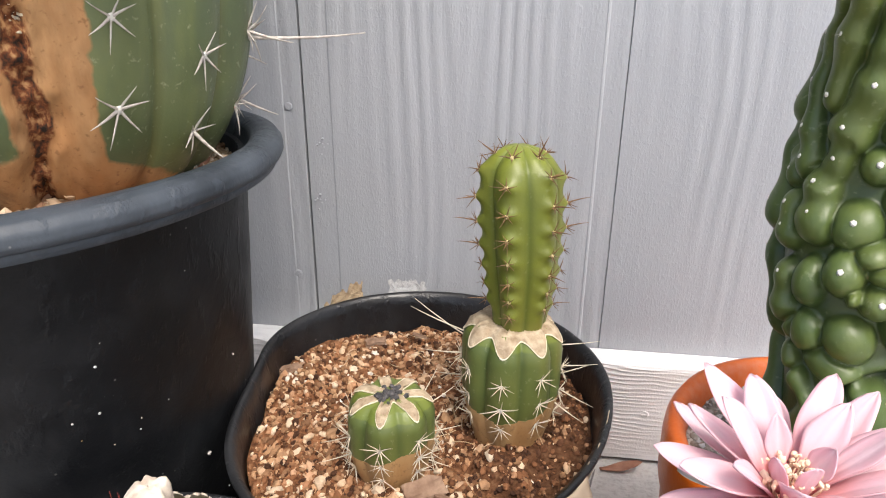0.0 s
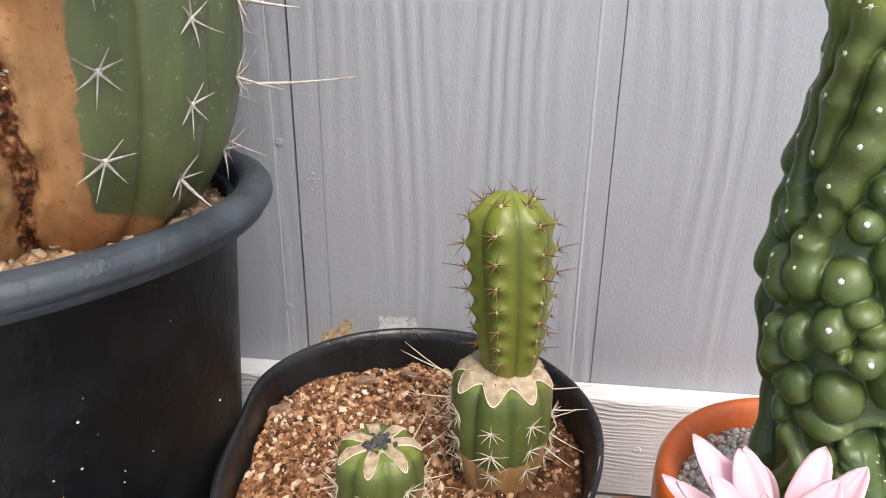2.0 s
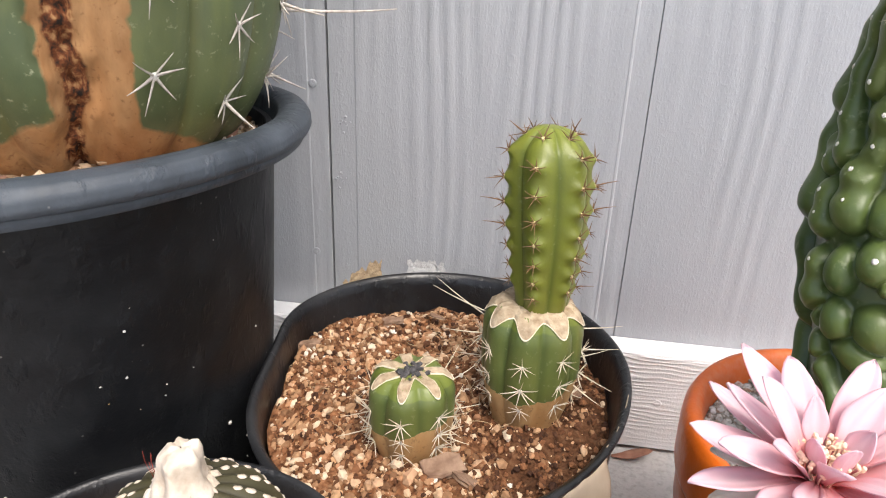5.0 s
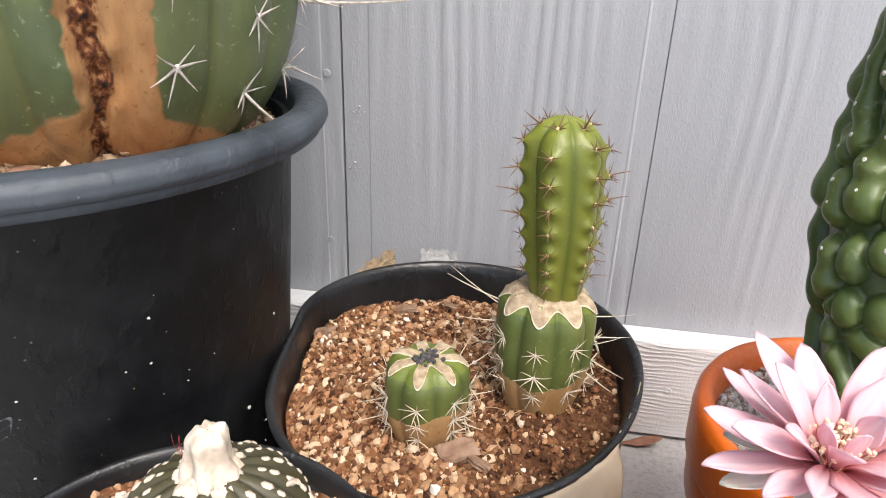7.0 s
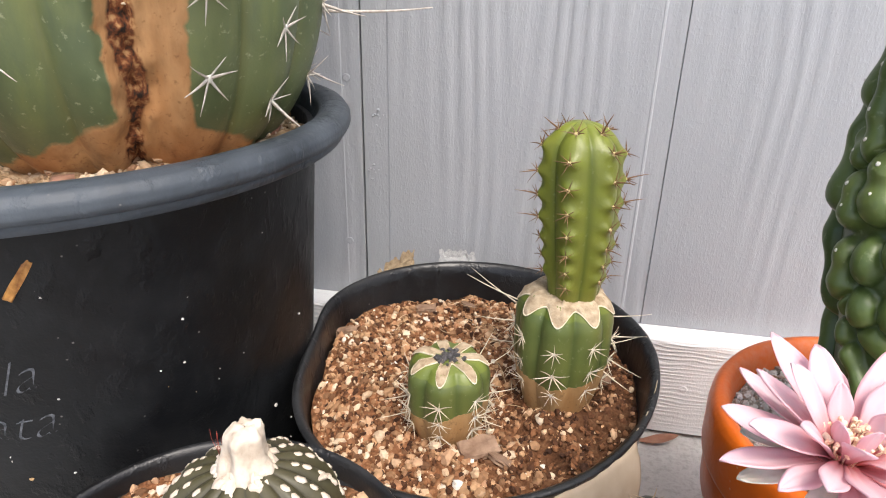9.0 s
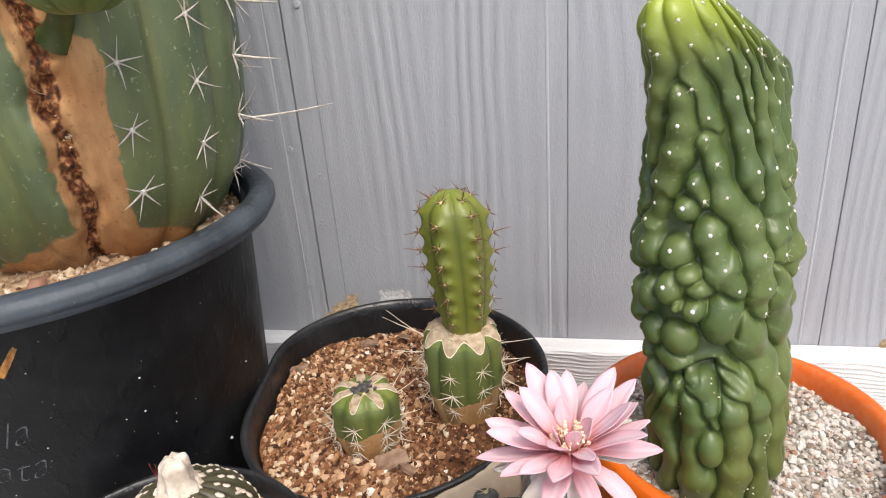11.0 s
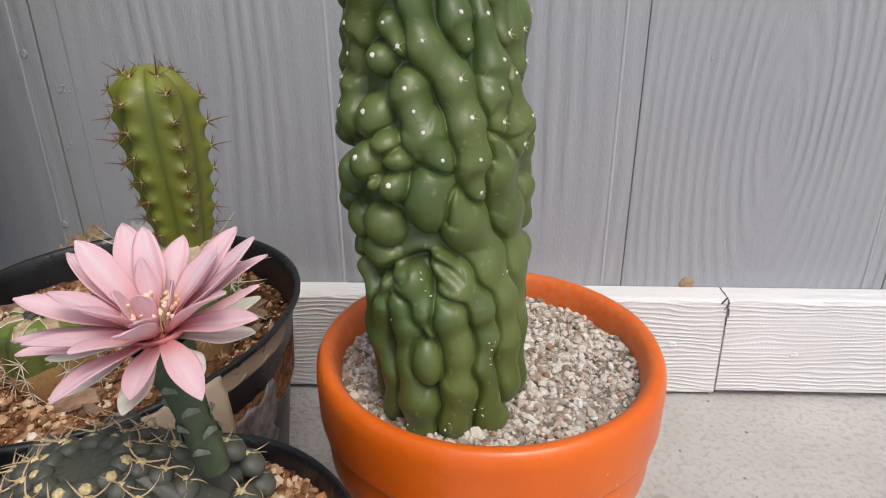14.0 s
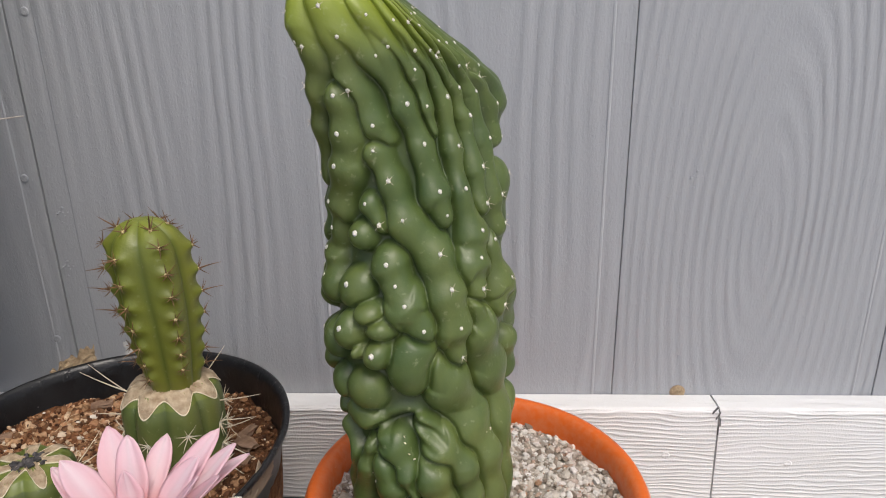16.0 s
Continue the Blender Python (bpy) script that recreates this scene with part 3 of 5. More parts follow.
# handwriting on the pot: the last letters of two words, and an illegible third line as bars
def written(text, size, bearing, z, tilt=0.0):
    cu = bpy.data.curves.new("lettering", "FONT")
    cu.body = text
    cu.size = size
    cu.shear = 0.35
    cu.align_x = "RIGHT"
    cu.resolution_u = 3
    cu.offset = -0.00052
    tmp = new("lettering", cu)
    me = bpy.data.meshes.new_from_object(tmp.evaluated_get(bpy.context.evaluated_depsgraph_get()))
    bpy.data.objects.remove(tmp)
    for v in me.vertices:
        x, y = v.co.x, v.co.y + 0.0012 * math.sin(v.co.x * 190)
        zz = z + y + tilt * x
        r = 0.0993 + 0.0105 * (zz - 0.004) / 0.161 if zz < 0.165 else 0.1098 + 0.0047 * (zz - 0.165) / 0.075
        a = bearing + x / r
        v.co = wavy(0.008, 1)(r * math.cos(a), r * math.sin(a), zz)
    return me


part("lettering", written("Phylla", 0.021, radians(-61.5), 0.178, 0.10), M_INK, big_pot, "faint pale handwriting reading Phylla")
part("lettering", written("lata", 0.021, radians(-60.5), 0.157, 0.06), M_INK, big_pot, "faint pale handwriting reading lata")
bars = bmesh.new()
for a, z, l in ((-80, 0.112, 0.006), (-75, 0.114, 0.004), (-70, 0.112, 0.007)):
    t, r = radians(a), 0.1068
    bmesh.ops.create_cube(bars, size=1, matrix=Matrix.Translation((r * math.cos(t), r * math.sin(t), z)) @ Matrix.Rotation(t, 4, "Z") @ Matrix.Diagonal((0.0012, l, 0.0009, 1)))
part("lettering", bars, M_INK, big_pot, "faint illegible pale marks")
rng = np.random.default_rng(11)


def on_pot(r):
    z = r.uniform(0.03, 0.235)
    a = radians(r.uniform(-110, 10))
    q = 0.099 + 0.0105 * min(1, z / 0.165) + (0.0035 * (z - 0.165) / 0.08 if z > 0.165 else 0)
    return (q * math.cos(a) * 1.002, q * math.sin(a) * 1.002, z)


tagged(part("dust", stones("dust", rng, 90, on_pot, lambda r: 0.0003 + 0.0008 * r.random() ** 3), M_DUST, big_pot, "scattered pale dust specks"), kind="stuff")
flake = chip("flake", np.random.default_rng(2), 0.016, 0.0035, 0.0012)
part("flake", flake, M_FLAKE, big_pot, "amber dried flake stuck to the side", outward((0.1128 * math.cos(radians(-60)), 0.1128 * math.sin(radians(-60)), 0.221), (math.cos(radians(-60)), math.sin(radians(-60)), 0)) @ pose(0, 0, 0, 0, 90, 0) @ pose(0, 0, 0, 0, 0, -35))

rng = np.random.default_rng(21)
BIG_SOIL = 0.2385
sand = thing("sandy_soil", BIG, "pale sandy soil with grit and stones in the large pot", "soil")
part("bed", soil_bed("bed", 0.1125, BIG_SOIL, rng, 0.006), M_SAND, sand)


def in_disc(R, z, bumps=0.003, slope=(0, 0), lift=0.0008):
    def f(r):
        q, a = R * math.sqrt(r.random()), r.uniform(0, 6.2832)
        x, y = q * math.cos(a), q * math.sin(a)
        return (x, y, bed_height(x, y, z, bumps, slope) + lift * r.uniform(-0.5, 1.0))
    return f


tagged(part("grit", stones("grit", rng, 2600, in_disc(0.111, BIG_SOIL, 0.006), lambda r: 0.0008 + 0.0022 * r.random() ** 2.2), M_SANDGRIT, sand), kind="stuff")
for a, q, s, mm in ((-52, 0.088, 0.009, M_STONE), (-74, 0.098, 0.0075, M_STONE_TAN), (-92, 0.095, 0.0085, M_STONE_TAN), (-100, 0.101, 0.010, M_STONE), (20, 0.090, 0.010, M_STONE), (8, 0.098, 0.006, M_STONE_TAN), (-38, 0.098, 0.004, M_STONE_TAN)):
    x, y = q * math.cos(radians(a)), q * math.sin(radians(a))
    p = stones("stone", rng, 1, lambda r: (0, 0, 0), lambda r: s, 0.5)
    p.polygons.foreach_set("use_smooth", [True] * len(p.polygons))
    part("stone", p, mm, sand, m=Matrix.Translation((x, y, BIG_SOIL + s * 0.35)))

# the thin black pot with the two cut cacti
MID = Vector((-0.038, 0.264, 0))
MID_WAVE, MID_DENT = wavy(0.02, 5), dent(0.137, radians(190), 0.10, 0.42)


def mid_pull(x, y, z):
    """The soft wall bulges out on the side away from the boards."""
    return (x, y * 1.24 if y < 0 else y, z)


mid_warp = lambda x, y, z: mid_pull(*MID_DENT(*MID_WAVE(x, y, z)))
mid_pot = thing("thin_pot", MID, "thin black plastic pot with a torn paper label, standing on concrete", "plant pot", "black plastic pots")
part("body", lathe("body", [(0.068, 0.0), (0.072, 0.0), (0.074, 0.004), (0.0905, 0.1325), (0.0945, 0.1345), (0.0948, 0.1368), (0.0930, 0.1375), (0.0905, 0.1350), (0.0885, 0.125), (0.084, 0.09), (0.002, 0.09)], 128, mid_warp, fine=2), M_POT_THIN, mid_pot)


def pot_sheet(a0, a1, z0, z1, grow, skew=0.0, ragged=0.1, seed=0, curl=0.0):
    """A thin sheet stuck round the side of the thin pot, with ragged edges; curl moves its upper edge out or in."""
    n, k = 26, 12
    verts, faces = [], []
    for i in range(k + 1):
        for j in range(n + 1):
            f, g = j / n, i / k
            a = radians(a0 + (a1 - a0) * f) + ragged * 0.1 * noise.noise(Vector((g * 5, seed, 1)))
            top = z1 - skew * f + 0.004 * ragged * noise.noise(Vector((f * 9, seed, 3))) * 5
            z = z0 + (top - z0) * g
            r = 0.074 + (0.0905 - 0.074) * min(1.06, (z - 0.004) / 0.1285) + grow + curl * g * g
            x, y, z = mid_warp(r * math.cos(a), r * math.sin(a), z)
            verts.append((x, y, z))
    faces = grid_faces(k + 1, n + 1, False)
    me = mesh_from("sheet", verts, faces)
    return me


def thick(ob, t):
    mod = ob.modifiers.new("thickness", "SOLIDIFY")
    mod.thickness = t
    mod.offset = 0.0
    return ob


thick(part("paper_label", pot_sheet(-68, -34, 0.106, 0.134, 0.0120, -0.002, 0.14, 2, -0.0085), M_KRAFT, mid_pot, "faded brown torn paper label"), 0.0004)
thick(part("glue_residue", pot_sheet(-70, -12, 0.055, 0.1125, 0.0022, 0.01, 0.6, 4), M_GLUE, mid_pot, "mottled dark glue residue"), 0.0004)
thick(part("paper_scrap", pot_sheet(-36, -6, 0.122, 0.1345, 0.0016, -0.002, 0.5, 6), M_KRAFT, mid_pot, "narrow strip of brown paper under the rim"), 0.0004)

rng = np.random.default_rng(31)
MID_SOIL, MID_SLOPE = 0.1165, (-0.02, -0.03)
WET = lambda x, y: min(1, max(0, (x - 0.005) / 0.04)) * 0.9 if y > -0.09 else 0.3
bark_soil = thing("gritty_soil", MID, "brown gritty potting soil, darker on one side, in the thin pot", "soil")
part("bed", soil_bed("bed", 0.0872, MID_SOIL, rng, 0.007, WET, MID_SLOPE), M_SOIL, bark_soil)


def mid_place(r):
    while True:
        p = in_disc(0.0855, MID_SOIL, 0.007, MID_SLOPE)(r)
        if r.random() > WET(p[0], p[1]) * 0.93:
            return p


def follow_dent(me):
    for v in me.vertices:
        x, y, _ = mid_pull(*MID_DENT(v.co.x, v.co.y, 0.137))
        v.co.x, v.co.y = x, y
    return me


for child in bark_soil.children:
    follow_dent(child.data)
tagged(part("grit", follow_dent(stones("grit", rng, 5000, mid_place, lambda r: 0.0005 + 0.0024 * r.random() ** 3.2)), M_GRIT, bark_soil), kind="stuff")
tagged(part("fine_soil", follow_dent(stones("fine_soil", rng, 4600, in_disc(0.085, MID_SOIL, 0.007, MID_SLOPE), lambda r: 0.0006 + 0.0016 * r.random() ** 2)), M_CRUMB, bark_soil), kind="stuff")
for x, y, l, w, spin in ((0.012, -0.066, 0.017, 0.011, 30), (-0.038, 0.058, 0.012, 0.006, 20), (-0.078, 0.022, 0.016, 0.006, 60), (0.064, 0.022, 0.015, 0.009, -40), (0.06, 0.038, 0.016, 0.006, 70), (0.052, -0.018, 0.010, 0.006, 10), (-0.012, 0.068, 0.010, 0.004, -20), (0.022, -0.071, 0.012, 0.004, -30), (0.070, 0.004, 0.009, 0.005, 80)):
    part("bark_chip", chip("bark_chip", rng, l, w, 0.0035), M_BARK, bark_soil, m=pose(x, y, bed_height(x, y, MID_SOIL, 0.005, MID_SLOPE) + 0.002, rng.uniform(-20, 20), rng.uniform(-15, 15), spin))
verts, faces = [], []
for _ in range(70):
    a, q = rng.uniform(0, 6.28), 0.070 * math.sqrt(rng.random())
    x, y = q * math.cos(a), q * math.sin(a)
    z = bed_height(x, y, MID_SOIL, 0.005, MID_SLOPE) + 0.0018
    b, l = rng.uniform(0, 6.28), rng.uniform(0.004, 0.016)
    rod(verts, faces, (x, y, z), (x + l * math.cos(b), y + l * math.sin(b), z + rng.uniform(-0.001, 0.003)), 0.00025, 0.00015, rng.uniform(-0.15, 0.15), 4, 3)
tagged(part("fibres", mesh_from("fibres", verts, faces), M_FIBRE, bark_soil, "dry straw-coloured fibres"), kind="stuff")

# scraps caught behind the thin pot's rim
clod = stones("clod", np.random.default_rng(8), 220, lambda r: (r.normal(0, 0.0065), r.normal(0, 0.001), r.normal(0, 0.0045) * (1 - 0.3 * r.random())), lambda r: r.uniform(0.0008, 0.0022))
tagged(part("paper_scrap", pot_sheet(122, 138, 0.126, 0.148, 0.0045, 0.010, 0.35, 9), M_NEST, mid_pot, "gritty tan paper scrap at the rim"), "gritty tan paper scrap at the rim")
tagged(part("paper_scrap", pot_sheet(98, 112, 0.128, 0.1425, 0.0045, -0.003, 0.2, 12), M_WEB, mid_pot, "pale grey crust at the rim"), "pale grey crust at the rim")
bpy.data.meshes.remove(clod)

# the orange pot
ORA = Vector((0.155, 0.228, 0))
orange = thing("orange_pot", ORA, "glossy orange pot with a rounded rim and shallow rings, on concrete", "plant pot")
WORN = {"worn": lambda x, y, z: 1.0 if math.hypot(x, y) < 0.0735 and z > 0.1 else 0.0}
part("body", lathe("body", [(0.050, 0.0), (0.056, 0.0), (0.0585, 0.003), (0.0665, 0.060), (0.0725, 0.085), (0.0748, 0.0855), (0.0755, 0.088), (0.0768, 0.108), (0.0760, 0.110), (0.0700, 0.112), (0.064, 0.09), (0.002, 0.09)], 128, wavy(0.006, 9), WORN, fine=2), M_ORANGE, orange)
part("rim", lathe("rim", [(0.0755, 0.1082), (0.0782, 0.1085), (0.0786, 0.111), (0.0790, 0.128), (0.0785, 0.134), (0.0765, 0.1378), (0.0740, 0.1385), (0.0712, 0.1370), (0.0692, 0.1330), (0.0680, 0.124), (0.0690, 0.112), (0.0755, 0.1082)], 128, wavy(0.006, 9), WORN, fine=2), M_ORANGE, orange, "rounded glossy orange rim, gritty inside")
rng = np.random.default_rng(41)
ORA_SOIL = 0.1255
pumice = thing("pumice_grit", ORA, "grey-white pumice grit with brown bits in the orange pot", "grit")
part("bed", soil_bed("bed", 0.0695, ORA_SOIL, rng, 0.003), M_PUMICE_BED, pumice)
tagged(part("grit", stones("grit", rng, 5600, in_disc(0.068, ORA_SOIL), lambda r: 0.0005 + 0.0021 * r.random() ** 2.4), M_PUMICE, pumice), kind="stuff")

# the two small pots in front
SMALL = ((Vector((-0.094, 0.088, 0)), 0.0650, 0.152, "black pot holding the white-dotted cactus"), (Vector((0.051, 0.105, 0)), 0.0650, 0.1300, "black pot holding the flowering cactus"))
small_soils = []
for k, (c, r, h, what) in enumerate(SMALL):
    p = thing("small_pot", c, "small plain " + what, "plant pot", "black plastic pots")
    s = r / 0.065
    part("body", lathe("body", [(0.044 * s, 0.0), (0.047 * s, 0.0), (0.048 * s, 0.003), (0.0610 * s, h - 0.009), (0.0606 * s, h - 0.008), (0.056 * s, h - 0.05), (0.002, h - 0.05)], 112, wavy(0.012, 20 + k), fine=2), M_POT_THIN, p)
    part("rim", lathe("rim", [(0.0606 * s, h - 0.010), (0.0635 * s, h - 0.0095), (0.0650 * s, h - 0.006), (0.0652 * s, h - 0.002), (0.0640 * s, h), (0.0622 * s, h - 0.001), (0.0608 * s, h - 0.006), (0.0606 * s, h - 0.010)], 112, wavy(0.012, 20 + k), fine=2), M_POT_THIN, p, "rounded rim")
    rng = np.random.default_rng(50 + k)
    so = thing("potting_mix", c, "brown gritty potting mix in a small black pot", "soil")
    z = h - 0.009
    part("bed", soil_bed("bed", 0.0612 * s, z, rng, 0.004), M_SOIL, so)
    tagged(part("grit", stones("grit", rng, 2000, in_disc(0.060 * s, z, 0.004), lambda r: 0.0007 + 0.0021 * r.random() ** 2), M_GRIT, so), kind="stuff")
    tagged(part("fine_soil", stones("fine_soil", rng, 900, in_disc(0.060 * s, z, 0.004), lambda r: 0.0006 + 0.0015 * r.random() ** 2), M_CRUMB, so), kind="stuff")
    small_soils.append((so, c, z))


# ---- cacti ----
def column(name, height, radius, ribs, phase, depth, base=0.0, segs=14, rows=120, sharp=1.0, bulge=None, lean=(0, 0), attrs=None, push=None):
    """A ribbed column from z = base up. radius(f) along its height, f from 0 to 1; depth is the share that the grooves cut in.
    bulge(f, k) swells rib k at f. push(angle, z, r) may change the radius. Returns the mesh and a function for places on it."""
    cols = ribs * segs

    def crest(a):
        u = (a - phase) / (2 * math.pi) * ribs
        return u - math.floor(u + 0.5), int(math.floor(u + 0.5)) % ribs

    def spot(a, f):
        d, k = crest(a)
        c = math.cos(math.pi * d)
        g = abs(c) ** sharp
        r = radius(f)
        r *= 1 - depth(f) * (1 - g)
        if bulge:
            r *= 1 + bulge(f, k) * max(0.0, math.cos(math.pi * d * 1.2)) ** 3
        z = base + height(f)
        if push:
            r = push(a, z, r)
        return (r * math.cos(a) + lean[0] * f * f, r * math.sin(a) + lean[1] * f * f, z), g

    verts, rib, zs, angs = [], [], [], []
    for i in range(rows + 1):
        for j in range(cols):
            a = 2 * math.pi * j / cols
            p, g = spot(a, i / rows)
            verts.append(p)
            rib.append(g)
            zs.append(p[2])
            angs.append(a)
    top = len(verts)
    verts.append(tuple(np.mean(verts[-cols:], axis=0)))
    rib.append(0.5)
    zs.append(verts[-1][2])
    angs.append(0.0)
    faces = grid_faces(rows + 1, cols)
    faces += [(rows * cols + j, rows * cols + (j + 1) % cols, top) for j in range(cols)]
    got = {"rib": rib}
    for key, fn in (attrs or {}).items():
        got[key] = [fn(a, z, g) for a, z, g in zip(angs, zs, rib)]
    return mesh_from(name, verts, faces, got), spot


def wrap(a):
    return (a + math.pi) % (2 * math.pi) - math.pi


def rib_angle(ribs, phase, k):
    return phase + 2 * math.pi * k / ribs


# --- the large ribbed cactus with the rotted groove
BIGC = Vector((-0.207, 0.249, BIG_SOIL - 0.002))
HURT = radians(-53)
big_cactus = thing("ribbed_cactus", BIGC, "large blue-green ribbed cactus with an orange-brown rotted groove", "cactus")
# the unseen upper stem is added height that keeps sky light off the wall
BIG_H = 0.66


def big_r(f):
    z = f * BIG_H
    r = 0.063 + 0.0375 * (1 - math.exp(-z / 0.034))
    return r * math.sqrt(max(0.0, 1 - max(0.0, (f - 0.93) / 0.07) ** 2.2)) + 0.0005


def big_push(a, z, r):
    d = wrap(a - HURT) + 0.05 * noise.noise(Vector((z * 40, 0, 0)))
    w = 0.075 + 0.035 * noise.noise(Vector((z * 60, 4, 0)))
    if z < 0.155:
        r -= 0.013 * math.exp(-(d / w) ** 2) * (1 - max(0, (z - 0.125) / 0.03)) * (0.7 + 0.6 * noise.noise(Vector((a * 30, z * 160, 2))))
    return r


def soft(x, w):
    """0 to 1 as x passes nought, over a width w to either side."""
    return min(1.0, max(0.0, 0.5 + x / (2 * w)))


def big_cork(a, z, g):
    d = wrap(a - HURT)
    wob = 0.035 * noise.noise(Vector((z * 45, 7, 0))) + 0.012 * noise.noise(Vector((z * 190, 9, 0)))
    side = min(soft(d + 0.08 - wob, 0.04), soft(0.23 + wob + 0.10 * max(0, 1 - z / 0.03) - d, 0.04), soft(0.165 - z, 0.01))
    notch = min(soft(0.05 - abs(d - 0.15 + wob * 0.6), 0.025), soft(z - 0.116, 0.006))
    lim = 0.030 - 0.024 * abs(d) / 0.75 + 0.007 * noise.noise(Vector((a * 5, 1, 1)))
    foot = min(soft(lim - z, 0.006), soft(0.8 - abs(d), 0.1))
    return max(side - notch, foot)


def big_rot(a, z, g):
    d = wrap(a - HURT) + 0.05 * noise.noise(Vector((z * 40, 0, 0)))
    w = 0.046 + 0.040 * noise.noise(Vector((z * 60, 4, 0))) + 0.014 * noise.noise(Vector((z * 260, 8, 0)))
    return min(soft(w - abs(d), 0.02), soft(0.150 - z, 0.01), soft(z - 0.004, 0.004))


N_BIG, PH_BIG = 16, radians(9.5)
me, big_spot = column("stem", lambda f: f * BIG_H, big_r, N_BIG, PH_BIG, lambda f: 0.085, segs=18, rows=330, sharp=0.5, push=big_push,
                      attrs={"cork": big_cork, "rot": big_rot, "young": lambda a, z, g: 0.0})
part("stem", me, M_BIGSKIN, big_cactus)
rng = np.random.default_rng(61)
STARS = [spine_star(rng, M_SPINE, 6, 0.0128, 0.00060, 0.34, c) for c in (0.0, 0.024, 0.0, 0.032, 0.022, 0.0)]
TUFT_BIG = tuft("areole", 0.0019)
TUFT_BIG.materials.append(M_WOOL)


def areole(parent, spot, a, f, woolly, star=None, sink=0.0, spin=0.0, size=1.0):
    p, _ = spot(a, f)
    q, _ = spot(a + 0.02, f)
    s, _ = spot(a, min(1.0, f + 0.012))
    n = (Vector(q) - Vector(p)).cross(Vector(s) - Vector(p))
    n = n.normalized() if n.length > 1e-9 else Vector((0, 0, 1))
    m = outward(Vector(p) - n * sink, n, spin) @ Matrix.Scale(size, 4)
    w = part("areole", woolly, None, parent, m=m)
    for sp in star or ():
        part("spine", sp, None, w)
    return m


for k in range(N_BIG):
    a = rib_angle(N_BIG, PH_BIG, k)
    if not -2.3 < wrap(a) < 1.0 or k == N_BIG - 3:
        continue
    start = (0.044, 0.030, 0.052, 0.022, 0.036)[k % 5]
    start = {0: 0.032, N_BIG - 1: 0.0265, N_BIG - 2: 0.0405}.get(k, start)
    n = 0
    z = start
    while z < 0.60:
        big = STARS[(0, 2, 5)[int(rng.integers(0, 3))] if k == N_BIG - 2 else int(rng.integers(0, 6))]
        areole(big_cactus, big_spot, a, z / BIG_H, TUFT_BIG, big, 0.0004, rng.uniform(-0.3, 0.3), rng.uniform(0.9, 1.15))
        z += 0.030 + rng.uniform(-0.001, 0.002)
# one very long spine that reaches sideways over the wall
verts, faces = [], []
root, _ = big_spot(radians(9.5), 0.061 / BIG_H)
tip = Vector((-0.070, 0.299, 0.298)) - BIGC
rod(verts, faces, root, tip, 0.0009, 0.0003, 0.02, 6, 6)
part("long_spine", mesh_from("long_spine", verts, faces), M_SPINE, big_cactus)
# pale torn tissue, dark splinters and a young side shoot at the hollow
pt = stones("torn_tissue", rng, 200, lambda r: ((0.0815 + r.normal(0, 0.0015)) * math.cos(HURT + r.normal(0, 0.03)), (0.0825 + r.normal(0, 0.0015)) * math.sin(HURT + r.normal(0, 0.03)), r.normal(0.078, 0.005)), lambda r: r.uniform(0.0004, 0.0016), 0.4)
tagged(part("torn_tissue", pt, M_CUTLINE, big_cactus, "pale crumbling dead tissue"), kind="stuff")
def in_hollow(r):
    z, t = r.uniform(0.0, 0.085), HURT + r.normal(0, 0.045)
    q = 0.0815 - 0.030 * math.exp(-z / 0.034) + r.normal(0, 0.003)
    return (q * math.cos(t), q * math.sin(t), z)


pt = stones("rot_debris", rng, 260, in_hollow, lambda r: r.uniform(0.0003, 0.0012))
tagged(part("rot_debris", pt, M_CRUMB, big_cactus, "dark brown rotted crumbs"), kind="stuff")
verts, faces = [], []
for _ in range(46):
    z = rng.uniform(0.01, 0.15)
    a = HURT + rng.normal(0, 0.05)
    r = 0.0835 - 0.030 * math.exp(-z / 0.034) + rng.uniform(-0.004, 0.003)
    p = np.array((r * math.cos(a), r * math.sin(a), z))
    rod(verts, faces, p, p + rng.normal(0, 0.006, 3) + np.array((0, -0.001, 0.004)), 0.0004, 0.0001, rng.uniform(-0.2, 0.2), 4, 3)
tagged(part("splinter_debris", mesh_from("splinter_debris", verts, faces), M_FIBRE, big_cactus, "thin dry splinters"), kind="stuff")
shoot_at = Vector((-0.112, 0.160, 0.380)) - BIGC
sm, shoot_spot = column("side_shoot", lambda f: 0.040 * (1 - math.cos(math.pi * f)) / 2, lambda f: 0.023 * math.sin(math.pi * (0.06 + 0.93 * f)), 9, 0.2, lambda f: 0.12, segs=12, rows=40, attrs={"young": lambda a, z, g: 0.05})
for v in sm.vertices:
    v.co.z -= 0.020
part("side_shoot", sm, M_KNOB, big_cactus, "round dark green side shoot", Matrix.Translation(shoot_at))
root_p = Vector(big_spot(radians(-46), 0.118 / BIG_H)[0])
neck_way = Vector(shoot_at) - root_p
neck = lathe("shoot_neck", [(0.009, -0.006), (0.0055, 0.002), (0.0050, 0.010), (0.006, neck_way.length * 0.8)], 24)
part("shoot_neck", neck, M_KNOB, big_cactus, "short stalk of the side shoot", Matrix.Translation(root_p) @ neck_way.to_track_quat("Z", "Y").to_matrix().to_4x4())

